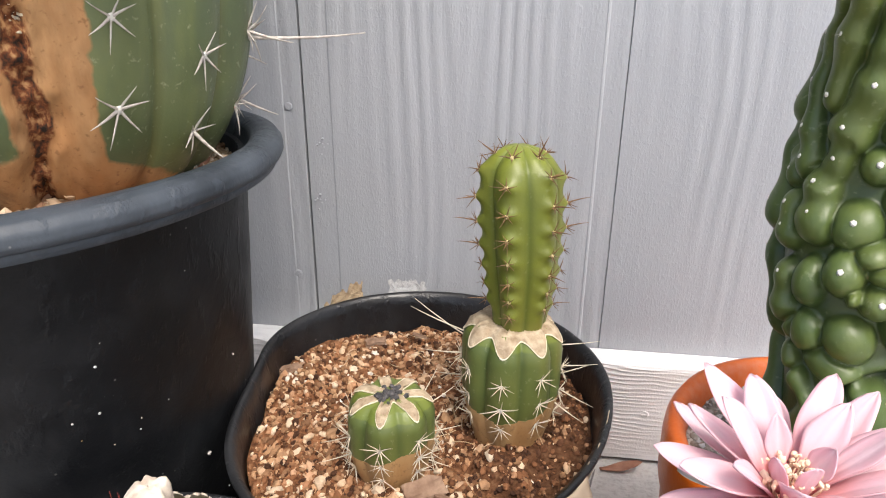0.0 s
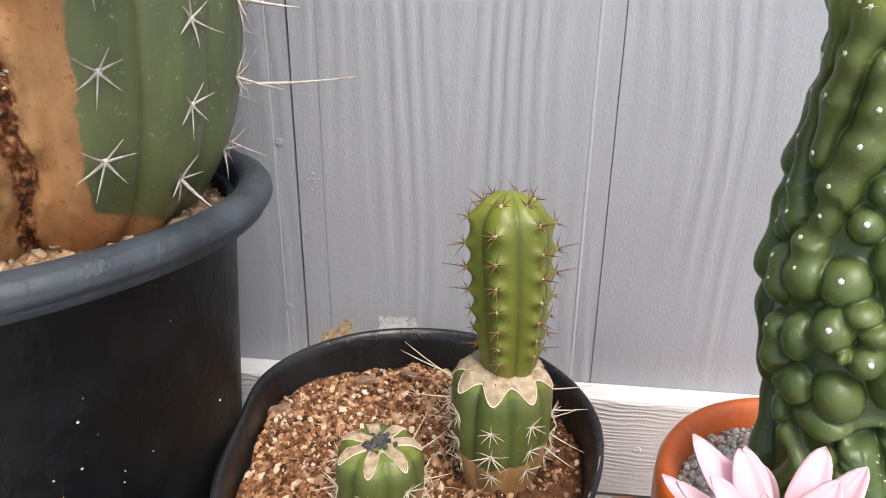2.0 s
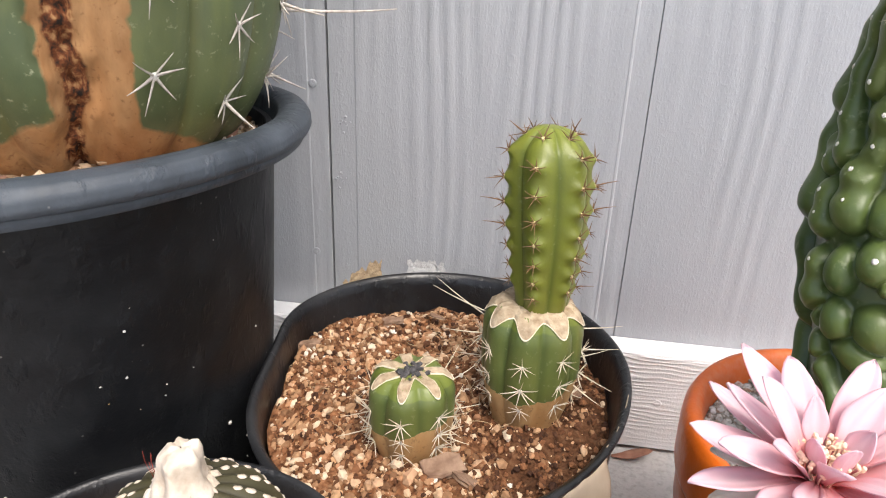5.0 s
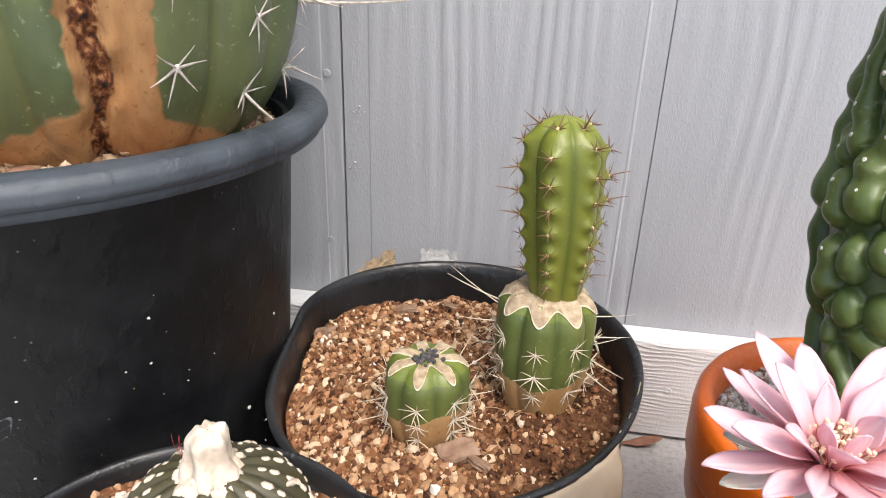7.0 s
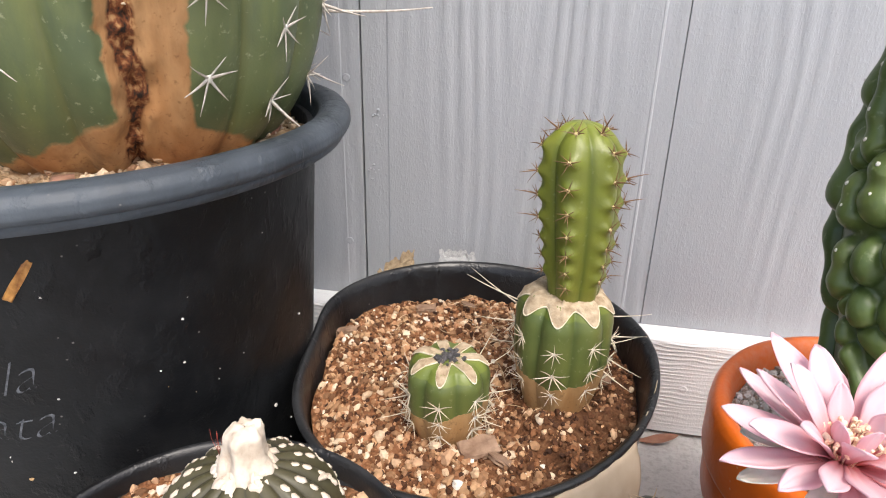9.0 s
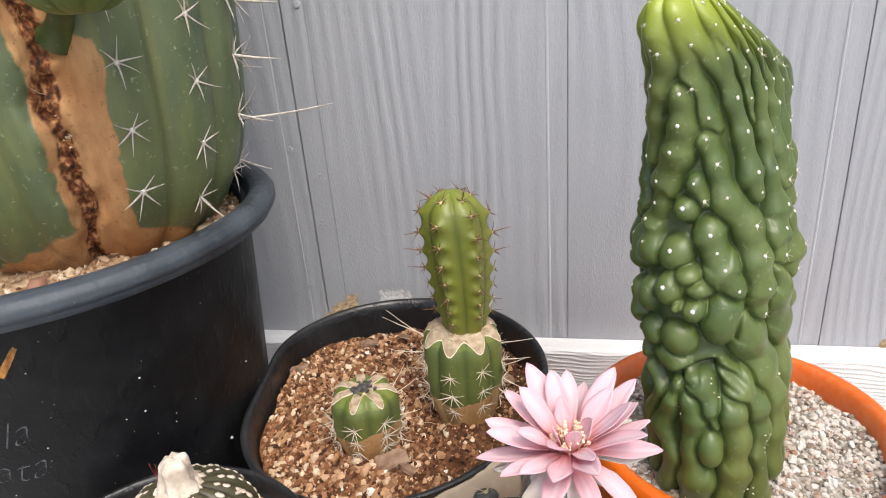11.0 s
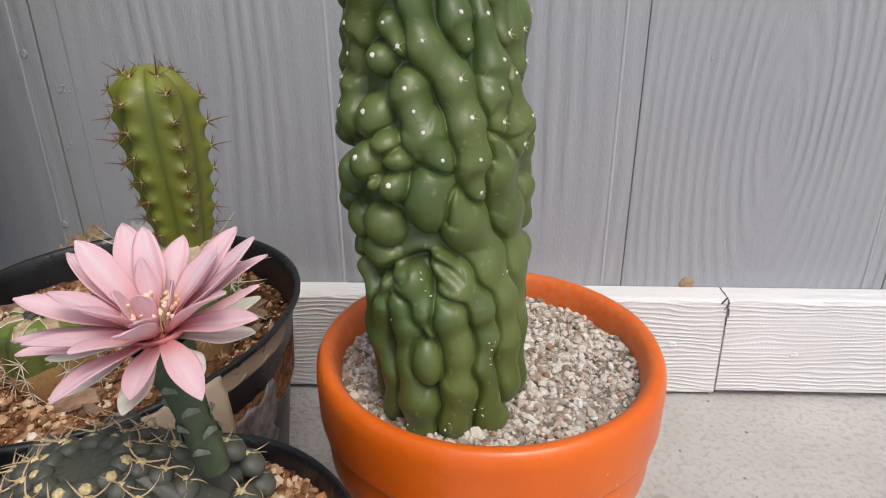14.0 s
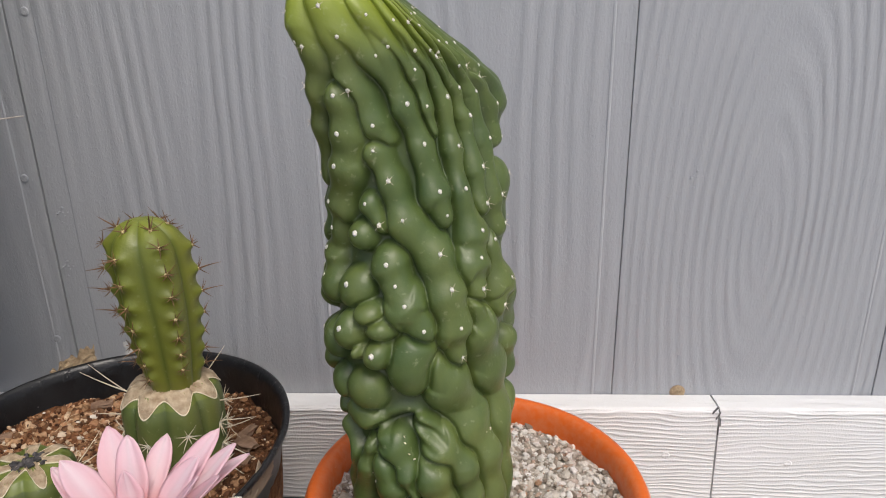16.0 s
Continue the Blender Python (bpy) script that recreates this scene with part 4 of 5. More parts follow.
# --- cut stumps: rootstock with the graft, and the small one
def stump(c, base, h, r, ribs, phase, label, top_core, seed, cork_h, lobe, waist, drop):
    """A short cut cactus: ribbed, corky at the foot, with a star-shaped dry cut on top."""
    rng = np.random.default_rng(seed)
    t = thing("cut_cactus", (c[0], c[1], base), label, "cactus", "cut cacti in the thin pot")

    def rad(f):
        s = 0.74 + 0.26 * math.sin(min(1.0, max(0.0, (f - 0.08) / 0.50)) * math.pi / 2)
        if f > 0.80:
            s *= 1 - 0.26 * ((f - 0.80) / 0.20) ** 2
        return r * s

    cork = lambda a, z, g: 1.0 if z < cork_h * (1.0 + 0.13 * math.sin(a * 2 + seed)) else 0.0
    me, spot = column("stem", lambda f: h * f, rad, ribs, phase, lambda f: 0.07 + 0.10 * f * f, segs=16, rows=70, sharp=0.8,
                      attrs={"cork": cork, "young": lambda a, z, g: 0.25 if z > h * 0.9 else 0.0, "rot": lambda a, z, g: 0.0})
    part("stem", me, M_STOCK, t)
    # the cut: a tan star that droops over the ribs, with a pale wavy margin
    n = ribs * 16
    levels = [[], [], []]
    for j in range(n):
        a = 2 * math.pi * j / n
        u = (a - phase) / (2 * math.pi) * ribs
        d = abs(u - math.floor(u + 0.5)) * 2
        k = (0.5 + 0.5 * math.cos(math.pi * d)) ** lobe
        fr, f = (waist + (1 - waist) * k / 0.45, 1.0) if k < 0.45 and waist < 1 else (1.0, 1.0 - drop * (k - 0.45) / 0.55 - (0.08 if waist >= 1 else 0))
        for i, (gr, g) in enumerate(((fr, f), (min(fr, 1.0), f + (1 - f) * 0.5), (min(fr, 0.97), 1.0))):
            p, _ = spot(a, g)
            o = np.array((p[0], p[1], 0)) / max(1e-6, math.hypot(p[0], p[1]))
            q = np.array((p[0] * gr, p[1] * gr, p[2]))
            levels[i].append(q + o * (0.0004 if i == 0 else 0.0007) * (gr == 1.0) + np.array((0, 0, 0.0006 + 0.0003 * rng.normal() * (i > 0))))
    ring = np.array(levels[0])
    cuts = [np.array(v) for v in levels]
    for s, dz in ((0.75, 0.0002), (0.4, -0.0010), (0.1, -0.0016)):
        q = cuts[2].copy()
        q[:, :2] *= s
        q[:, 2] = h + 0.0008 + dz + rng.normal(0, 0.0004, n)
        cuts.append(q)
    verts = np.concatenate(cuts[::-1])
    part("cut_face", mesh_from("cut_face", verts, grid_faces(6, n) + [tuple(range(n))[::-1]]), M_CUT, t, "dry tan star-shaped cut")
    mv = []
    for pnt in ring:
        o = np.array((pnt[0], pnt[1], 0)) / max(1e-6, math.hypot(pnt[0], pnt[1]))
        mv.extend(tuple(pnt + o * da + np.array((0, 0, dz))) for da, dz in ((0.0002, -0.00036), (0.00025, 0.00005), (0.0, 0.0003), (-0.0002, 0.0001)))
    mf = [(4 * j + i, 4 * ((j + 1) % n) + i, 4 * ((j + 1) % n) + i + 1, 4 * j + i + 1) for j in range(n) for i in range(3)]
    part("cut_margin", mesh_from("cut_margin", mv, mf), M_CUTLINE, t, "pale wavy margin of the cut")
    if top_core:
        core = stones("blackened_core", rng, 26, lambda q: (q.normal(0, r * 0.13), q.normal(0, r * 0.13), h + 0.0005), lambda q: q.uniform(0.0008, 0.0022))
        tagged(part("blackened_core", core, M_CORE, t, "blackened dry core"), kind="stuff")
    stars = [spine_star(rng, M_SPINE_CREAM, 8, 0.0086, 0.00030, 0.45) for _ in range(4)]
    wool = tuft("areole", 0.0011)
    wool.materials.append(M_WOOL)
    for k in range(ribs):
        a = rib_angle(ribs, phase, k)
        off = 0.07 * (k % 2)
        for f in (0.30 + off * 0.5, 0.48 + off * 0.4, 0.67 + off * 0.5):
            areole(t, spot, a, f, wool, stars[int(rng.integers(0, 4))], 0.0002, rng.uniform(-0.3, 0.3), rng.uniform(0.85, 1.2))
    return t, spot


STOCK = Vector((0.0065, 0.2525, 0.110))
stock, stock_spot = stump(STOCK, 0.110, 0.066, 0.0236, 8, radians(-98), "green cut cactus rootstock with a younger stem grafted on top", False, 71, 0.027, 1.5, 1.0, 0.05)
stub, stub_spot = stump(Vector((-0.0435, 0.214, 0.112)), 0.112, 0.044, 0.0192, 7, radians(-92), "short green cut cactus stump with a blackened core", True, 72, 0.0235, 1.7, 0.50, 0.10)
# long pale spines of the rootstock and the stump
for a, f, l, up in ((172, 0.86, 0.028, 0.35), (165, 0.80, 0.030, 0.55), (178, 0.70, 0.020, 0.0), (8, 0.80, 0.020, 0.10), (0, 0.66, 0.017, 0.12), (-8, 0.50, 0.018, -0.45), (-18, 0.42, 0.016, -0.5), (10, 0.55, 0.016, 0.3), (60, 0.9, 0.018, 0.7), (160, 0.45, 0.018, -0.2)):
    p, _ = stock_spot(radians(a), f)
    d = np.array((math.cos(radians(a)), math.sin(radians(a)), up))
    verts, faces = [], []
    rod(verts, faces, p, np.array(p) + d / np.linalg.norm(d) * l, 0.00038, 0.0001, 0.02, 5, 3)
    part("long_spine", mesh_from("long_spine", verts, faces), M_SPINE_CREAM, stock)
for a, f, l, up in ((185, 0.5, 0.014, -0.3), (195, 0.35, 0.016, -0.25), (5, 0.6, 0.012, 0.3), (30, 0.8, 0.014, 0.5), (60, 0.7, 0.018, 0.8), (-5, 0.3, 0.010, -0.2)):
    p, _ = stub_spot(radians(a), f)
    d = np.array((math.cos(radians(a)), math.sin(radians(a)), up))
    verts, faces = [], []
    rod(verts, faces, p, np.array(p) + d / np.linalg.norm(d) * l, 0.00034, 0.0001, 0.02, 5, 3)
    part("long_spine", mesh_from("long_spine", verts, faces), M_SPINE_CREAM, stub)

# --- the grafted young stem: yellow-green, six ribs, brown spines
SC_H, SC_N, SC_PH = 0.084, 6, radians(-107)
scion = thing("grafted_cactus", (0.0095, 0.2515, 0.1735), "yellow-green six-ribbed young cactus with brown spines, grafted on a rootstock", "cactus")


def sc_r(f):
    s = 0.68 + 0.34 * math.sin(min(1.0, f / 0.72) * math.pi / 2) ** 1.1
    if f > 0.76:
        s *= math.sqrt(max(0.0, 1 - ((f - 0.76) / 0.245) ** 2.6))
    return 0.0169 * s + 0.0004


SC_Z = [0.13, 0.225, 0.33, 0.445, 0.57, 0.70, 0.84, 0.965]


def sc_bulge(f, k):
    return sum(0.13 * math.exp(-((f - q - (0.045 if k % 2 else 0)) / 0.032) ** 2) for q in SC_Z[:-1])


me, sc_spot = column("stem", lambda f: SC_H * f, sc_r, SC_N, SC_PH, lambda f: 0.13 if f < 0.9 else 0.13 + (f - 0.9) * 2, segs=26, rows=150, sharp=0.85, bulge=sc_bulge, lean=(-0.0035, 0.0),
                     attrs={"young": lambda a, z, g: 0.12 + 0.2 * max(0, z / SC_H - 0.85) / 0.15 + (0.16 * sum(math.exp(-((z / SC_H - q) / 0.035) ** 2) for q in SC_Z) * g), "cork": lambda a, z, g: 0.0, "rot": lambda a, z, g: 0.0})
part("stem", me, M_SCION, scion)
rng = np.random.default_rng(73)
sc_stars = [spine_star(rng, M_SPINE_BROWN, 6, 0.0062, 0.00028, 0.5, c) for c in (0.0, 0.008, 0.0105, 0.0)]
sc_wool = tuft("areole", 0.0011)
sc_wool.materials.append(M_WOOL_TAN)
for k in range(SC_N):
    for i, q in enumerate(SC_Z):
        f = min(0.975, q + (0.045 if k % 2 and i < 7 else 0.0))
        areole(scion, sc_spot, rib_angle(SC_N, SC_PH, k), f, sc_wool, sc_stars[int(rng.integers(0, 4))], 0.0002, rng.uniform(-0.4, 0.4), 0.75 + 0.4 * f)

# --- the knobbly cactus in the orange pot
KN = Vector((0.138, 0.207, 0.118))
KN_H = 0.237
knob = thing("knobbly_cactus", KN, "tall deep green knobbly cactus with white areoles and bright tip", "cactus")
ROWS_K, COLS_K = 520, 520
# the oval section: height, centre x and y, half axes along and across its long way
KN_SECTION = np.array([(0.000, 0.0010, -0.0025, 0.0315, 0.0305), (0.022, 0.0004, -0.0030, 0.0333, 0.0306), (0.042, -0.0015, -0.0025, 0.0345, 0.0318),
                       (0.062, -0.0020, 0.0010, 0.0385, 0.0315), (0.082, -0.0016, 0.0095, 0.0440, 0.0305), (0.102, -0.0034, 0.0110, 0.0452, 0.0335),
                       (0.122, -0.0042, 0.0116, 0.0428, 0.0352), (0.142, -0.0045, 0.0145, 0.0405, 0.0318), (0.162, -0.0051, 0.0170, 0.0400, 0.0285),
                       (0.182, -0.0050, 0.0190, 0.0435, 0.0228), (0.197, -0.0055, 0.0190, 0.0455, 0.0205), (0.240, -0.0120, 0.0160, 0.0440, 0.0205)])
KN_WAY = radians(50)
rng = np.random.default_rng(81)


def kn_section(z):
    """Centre and half axes at a height."""
    return [np.interp(z, KN_SECTION[:, 0], KN_SECTION[:, i]) for i in range(1, 5)]


def kn_radius(a, z):
    """Distance of the smooth oval from its centre along a bearing."""
    _, _, la, lb = kn_section(z)
    return 1 / np.sqrt((np.cos(a - KN_WAY) / la) ** 2 + (np.sin(a - KN_WAY) / lb) ** 2)


def kn_twist(z):
    """How far the ribs have turned round the stem at a height."""
    f = np.clip(z / KN_H, 0, 1)
    return -(0.35 * np.clip(f / 0.25, 0, 1) + 1.5 * np.clip((f - 0.22) / 0.5, 0, 1) + 0.5 * np.clip((f - 0.72) / 0.28, 0, 1))


zz = np.linspace(0, 1, ROWS_K + 1)
aa = np.arange(COLS_K) * 2 * math.pi / COLS_K
A, F = np.meshgrid(aa, zz)
Z = F * KN_H
SMOOTH_R = kn_radius(A, Z)

# beaded ribs: bearing, height and half width at each bead
RIBS_FRONT = [[(-109, 0.2194, 0.0038), (-102, 0.2081, 0.0042), (-91, 0.1923, 0.0043), (-81, 0.1789, 0.0045), (-72, 0.1624, 0.0057), (-67, 0.1544, 0.0038)],
              [(-121, 0.2162, 0.0034), (-116, 0.1977, 0.0040), (-108, 0.1860, 0.0038), (-103, 0.1822, 0.0023)],
              [(-109, 0.1779, 0.0038), (-102, 0.1677, 0.0042), (-95, 0.1543, 0.0056), (-75, 0.1416, 0.0069), (-69, 0.1288, 0.0075), (-65, 0.1148, 0.0075), (-63, 0.1031, 0.0042)],
              [(-114, 0.1601, 0.0039), (-108, 0.1532, 0.0025)],
              [(-104, 0.1392, 0.0064), (-100, 0.1323, 0.0051), (-95, 0.1254, 0.0074), (-86, 0.1165, 0.0052)]]
RIBS_RIGHT = [[(-97, 0.2227, 0.0034), (-89, 0.2175, 0.0035), (-82, 0.2040, 0.0037), (-77, 0.1918, 0.0036), (-71, 0.1831, 0.0022)],
              [(-79, 0.2218, 0.0029), (-70, 0.2120, 0.0034), (-55, 0.1952, 0.0038), (-50, 0.1764, 0.0041), (-49, 0.1617, 0.0043), (-41, 0.1462, 0.0070), (-45, 0.1366, 0.0078), (-44, 0.1265, 0.0041)],
              [(-60, 0.2227, 0.0024), (-52, 0.2109, 0.0028), (-34, 0.2001, 0.0031), (-27, 0.1881, 0.0036), (-25, 0.1678, 0.0042), (-26, 0.1546, 0.0038)],
              [(-29, 0.2191, 0.0025), (-12, 0.2124, 0.0029), (-8, 0.1995, 0.0032), (-4, 0.1766, 0.0035), (-2, 0.1551, 0.0044), (1, 0.1436, 0.0038)]]
RIBS_FAR = [[(11, 0.2081, 0.0026), (21, 0.1930, 0.0030), (24, 0.1750, 0.0030)],
            [(-25, 0.1411, 0.0051), (-16, 0.1247, 0.0078), (-23, 0.1161, 0.0043)],
            [(3, 0.0962, 0.0052), (8, 0.0835, 0.0043)],
            [(-48, 0.1211, 0.0033), (-42, 0.1095, 0.0085), (-30, 0.0914, 0.0094), (-18, 0.0700, 0.0079), (-9, 0.0448, 0.0068), (-10, 0.0200, 0.0068)]]
RIBS_LEFT = [[(-141, 0.2139, 0.0040), (-148, 0.1975, 0.0045), (-158, 0.1865, 0.0042), (-164, 0.1715, 0.0045), (-163, 0.1566, 0.0052), (-159, 0.1467, 0.0056)],
             [(-128, 0.2109, 0.0049), (-135, 0.1983, 0.0052), (-141, 0.1863, 0.0053), (-146, 0.1683, 0.0042)],
             [(-121, 0.1957, 0.0050), (-122, 0.1837, 0.0052), (-126, 0.1725, 0.0059), (-136, 0.1591, 0.0062), (-139, 0.1497, 0.0037), (-147, 0.1407, 0.0061), (-146, 0.1308, 0.0070)],
             [(168, 0.1465, 0.0037), (-174, 0.1411, 0.0045)],
             [(-165, 0.1309, 0.0053), (-163, 0.1234, 0.0057)],
             [(-158, 0.1082, 0.0049), (-157, 0.0976, 0.0063)]]
FOLDS_LOWER = [[(-116, 0.0771, 0.0030), (-109, 0.0723, 0.0057), (-101, 0.0617, 0.0053), (-97, 0.0548, 0.0029)],
               [(-93, 0.0802, 0.0030), (-78, 0.0703, 0.0068), (-58, 0.0595, 0.0066), (-53, 0.0483, 0.0058), (-61, 0.0368, 0.0059), (-49, 0.0113, 0.0085)],
               [(-84, 0.0599, 0.0077), (-77, 0.0471, 0.0061), (-77, 0.0297, 0.0084), (-86, 0.0112, 0.0067), (-89, -0.0020, 0.0043)],
               [(-116, 0.0648, 0.0050), (-114, 0.0563, 0.0056), (-119, 0.0399, 0.0043), (-115, 0.0207, 0.0086), (-115, 0.0045, 0.0085)],
               [(-124, 0.0712, 0.0030), (-131, 0.0626, 0.0042), (-147, 0.0443, 0.0058), (-136, 0.0319, 0.0050), (-147, 0.0103, 0.0058)]]
FOLDS_SIDE = [[(-88, 0.1044, 0.0051), (-71, 0.0921, 0.0085), (-51, 0.0767, 0.0089), (-33, 0.0613, 0.0079), (-27, 0.0429, 0.0068), (-30, 0.0228, 0.0075), (-48, 0.0121, 0.0061)],
              [(5, 0.0715, 0.0056), (3, 0.0543, 0.0047), (1, 0.0349, 0.0043), (4, 0.0100, 0.0050)],
              [(-147, 0.0735, 0.0043), (-139, 0.0651, 0.0034), (-160, 0.0480, 0.0048), (-165, 0.0150, 0.0052)]]
ROPES = RIBS_FRONT + RIBS_RIGHT + RIBS_FAR + RIBS_LEFT + FOLDS_LOWER + FOLDS_SIDE
# single swellings: bearing, height, half width, half length, tilt, rise
SWELLS = [(-127, 0.1160, 0.0064, 0.0070, 0, 0.0142), (-111, 0.1085, 0.0055, 0.0052, 30, 0.0136), (-121, 0.1095, 0.0026, 0.0034, 0, 0.0124), (-116, 0.1229, 0.0062, 0.0044, 0, 0.0122),
          (-109, 0.1180, 0.0060, 0.0042, 0, 0.0124), (-93, 0.1039, 0.0093, 0.0118, -15, 0.0132), (-120, 0.1496, 0.0055, 0.0051, 0, 0.0110), (-126, 0.1307, 0.0085, 0.0068, 20, 0.0110),
          (-102, 0.0410, 0.0066, 0.0094, 0, 0.0125), (-121, 0.0935, 0.0082, 0.0075, 0, 0.0120), (-151, 0.0788, 0.0042, 0.0066, 0, 0.0095), (-151, 0.0926, 0.0045, 0.0066, 0, 0.0095),
          (-142, 0.1099, 0.0060, 0.0077, 0, 0.0120), (-141, 0.0918, 0.0070, 0.0071, 0, 0.0105), (-128, 0.0828, 0.0100, 0.0058, -10, 0.0095)]


def turn_from(b):
    return (A - radians(b) + math.pi) % (2 * math.pi) - math.pi


# the back, which nothing singles out: beads along evenly turning ribs
BACK = [(360 * k / 12 + rng.uniform(-6, 6), rng.uniform(0.0, 0.012)) for k in range(12)]
backs = []
for b0, z in BACK:
    rope = []
    while z < KN_H * 0.9:
        b = b0 + math.degrees(kn_twist(z))
        if 18 < b % 360 < 178:
            rope.append((b, z, rng.uniform(0.0058, 0.0078)))
        z += rng.uniform(0.015, 0.022)
    if len(rope) > 1:
        backs.append(rope)

top_one, top_two = np.zeros(A.shape), np.zeros(A.shape)


def lay(h):
    """Lays one swollen piece over the rest and keeps the two highest at each place."""
    global top_one, top_two
    top_two = np.maximum(top_two, np.minimum(top_one, h))
    top_one = np.maximum(top_one, h)


for b, z0, w, l, tilt, rise in SWELLS:
    da = turn_from(b) * kn_radius(radians(b), z0)
    dz = Z - z0
    t = radians(tilt)
    u, v = da * math.cos(t) + dz * math.sin(t), -da * math.sin(t) + dz * math.cos(t)
    q = (u / (w * 1.18)) ** 2 + (v / (l * 1.18)) ** 2
    lay((rise * 0.86 - 0.0006) * np.clip(1 - q, 0, 1) ** 0.47)
for rope in ROPES + backs:
    reach = np.full(A.shape, 9.0)
    rises = np.zeros(A.shape)
    for (b0, z0, w0), (b1, z1, w1) in zip(rope, rope[1:]):
        step = ((b1 - b0 + 180) % 360) - 180
        rad = kn_radius(radians(b0 + step / 2), (z0 + z1) / 2)
        s1 = radians(step) * rad
        length2 = s1 ** 2 + (z1 - z0) ** 2
        da = turn_from(b0) * rad
        tt = np.clip((da * s1 + (Z - z0) * (z1 - z0)) / length2, 0, 1)
        d = np.hypot(da - tt * s1, Z - z0 - tt * (z1 - z0))
        pinch = 0.12 if length2 > 0.00008 else 0.05
        bead = 1 - pinch + pinch * np.cos(2 * math.pi * tt)
        w = w0 + (w1 - w0) * tt
        q = d / (w * (0.45 + 0.55 * bead) * 1.36)
        rises = np.where(q < reach, np.minimum(0.0102, 0.0048 + 0.75 * w) * (0.40 + 0.60 * bead), rises)
        reach = np.minimum(reach, q)
    lay(rises * np.clip(1 - reach ** 2, 0, 1) ** 0.47)
crease = np.exp(-(top_one - top_two) / 0.0008) * np.clip(top_two / 0.003, 0, 1)
H = np.logaddexp(top_one / 0.0006, 0.0014 / 0.0006) * 0.0006 - 0.0042 * crease
# the creased scar where the folds meet
da = turn_from(-103) * 0.040
scar = Z - (0.0845 - 0.010 * (np.abs(da) / 0.02) ** 1.5)
near = np.exp(-(da / 0.017) ** 4)
H = H - 0.0030 * np.exp(-((scar + 0.0030) / 0.0018) ** 2) * near + 0.0020 * np.exp(-((scar - 0.0012) / 0.0026) ** 2) * near
# tight ribs converge on the growing tip
tip_f = np.clip((F - 0.85) / 0.07, 0, 1)
tip_turn = (A - kn_twist(Z) * 0.6) * 9.5
ribs_top = np.abs(np.cos(tip_turn)) ** 0.6 * (0.88 + 0.12 * np.sin(Z * 430 + np.round(tip_turn / math.pi) * 2.1))
H = H * (1 - tip_f) + tip_f * (0.0035 + 0.0050 * ribs_top)
for _ in range(2):
    H[1:-1] = 0.25 * H[:-2] + 0.5 * H[1:-1] + 0.25 * H[2:]
    H = 0.25 * np.roll(H, 1, 1) + 0.5 * H + 0.25 * np.roll(H, -1, 1)


def kn_place(a, f, h):
    z = f * KN_H
    cx, cy, la, lb = kn_section(z)
    top = np.clip((f - 0.86) / 0.14, 0, 1)
    k = np.sqrt(np.clip(1 - top ** 2.4, 0, 1))
    rr = (kn_radius(a, z) - 0.0092 + 0.0022 * np.clip((f - 0.6) / 0.2, 0, 1) + h) * k + 0.0003
    # the tip sits at the near end of the crest, which falls away behind it
    cx = cx - 0.0125 * top ** 1.4
    cy = cy - 0.0150 * top ** 1.4
    along = np.clip(0.45 + 0.55 * np.cos(a - KN_WAY), 0, 1)
    slant = -0.017 * np.clip((f - 0.76) / 0.2, 0, 1) * along * k
    return cx + rr * np.cos(a), cy + rr * np.sin(a), z + slant


verts = np.stack([v.ravel() for v in kn_place(A, F, H)], axis=1)
young = np.clip((F - 0.88) / 0.09, 0, 1) * np.clip(0.55 - 0.6 * np.cos(A - KN_WAY), 0.0, 1)
# low creases take the near-black groove tint, which paints in their shade
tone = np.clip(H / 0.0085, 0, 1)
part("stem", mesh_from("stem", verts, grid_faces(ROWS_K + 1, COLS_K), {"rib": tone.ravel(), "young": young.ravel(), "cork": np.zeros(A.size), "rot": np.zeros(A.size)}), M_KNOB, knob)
kn_wool = tuft("areole", 0.00085, 0.5)
kn_wool.materials.append(M_WOOL)
kn_star = spine_star(rng, M_SPINE_CREAM, 4, 0.0026, 0.00012, 0.6)


def kn_spot(a, f):
    i = int(round(f * ROWS_K))
    j = int(round((a % (2 * math.pi)) / (2 * math.pi) * COLS_K)) % COLS_K
    i = min(max(i, 0), ROWS_K)
    return tuple(float(v) for v in kn_place(aa[j], zz[i], H[i, j])), 1.0


def kn_areole(a, z, size=1.0, spiny=False):
    f = min(0.985, max(0.0, z / KN_H))
    p = Vector(kn_spot(a, f)[0])
    q = Vector(kn_spot(a + 0.05, f)[0]) - Vector(kn_spot(a - 0.05, f)[0])
    s = Vector(kn_spot(a, min(1.0, f + 0.008))[0]) - Vector(kn_spot(a, max(0, f - 0.008))[0])
    n = q.cross(s)
    n = n.normalized() if n.length > 1e-9 else Vector((0, 0, 1))
    m = outward(p, n, rng.uniform(-0.5, 0.5)) @ Matrix.Scale(size, 4)
    w = part("areole", kn_wool, None, knob, m=m)
    for sp in kn_star if spiny else ():
        part("spine", sp, None, w)


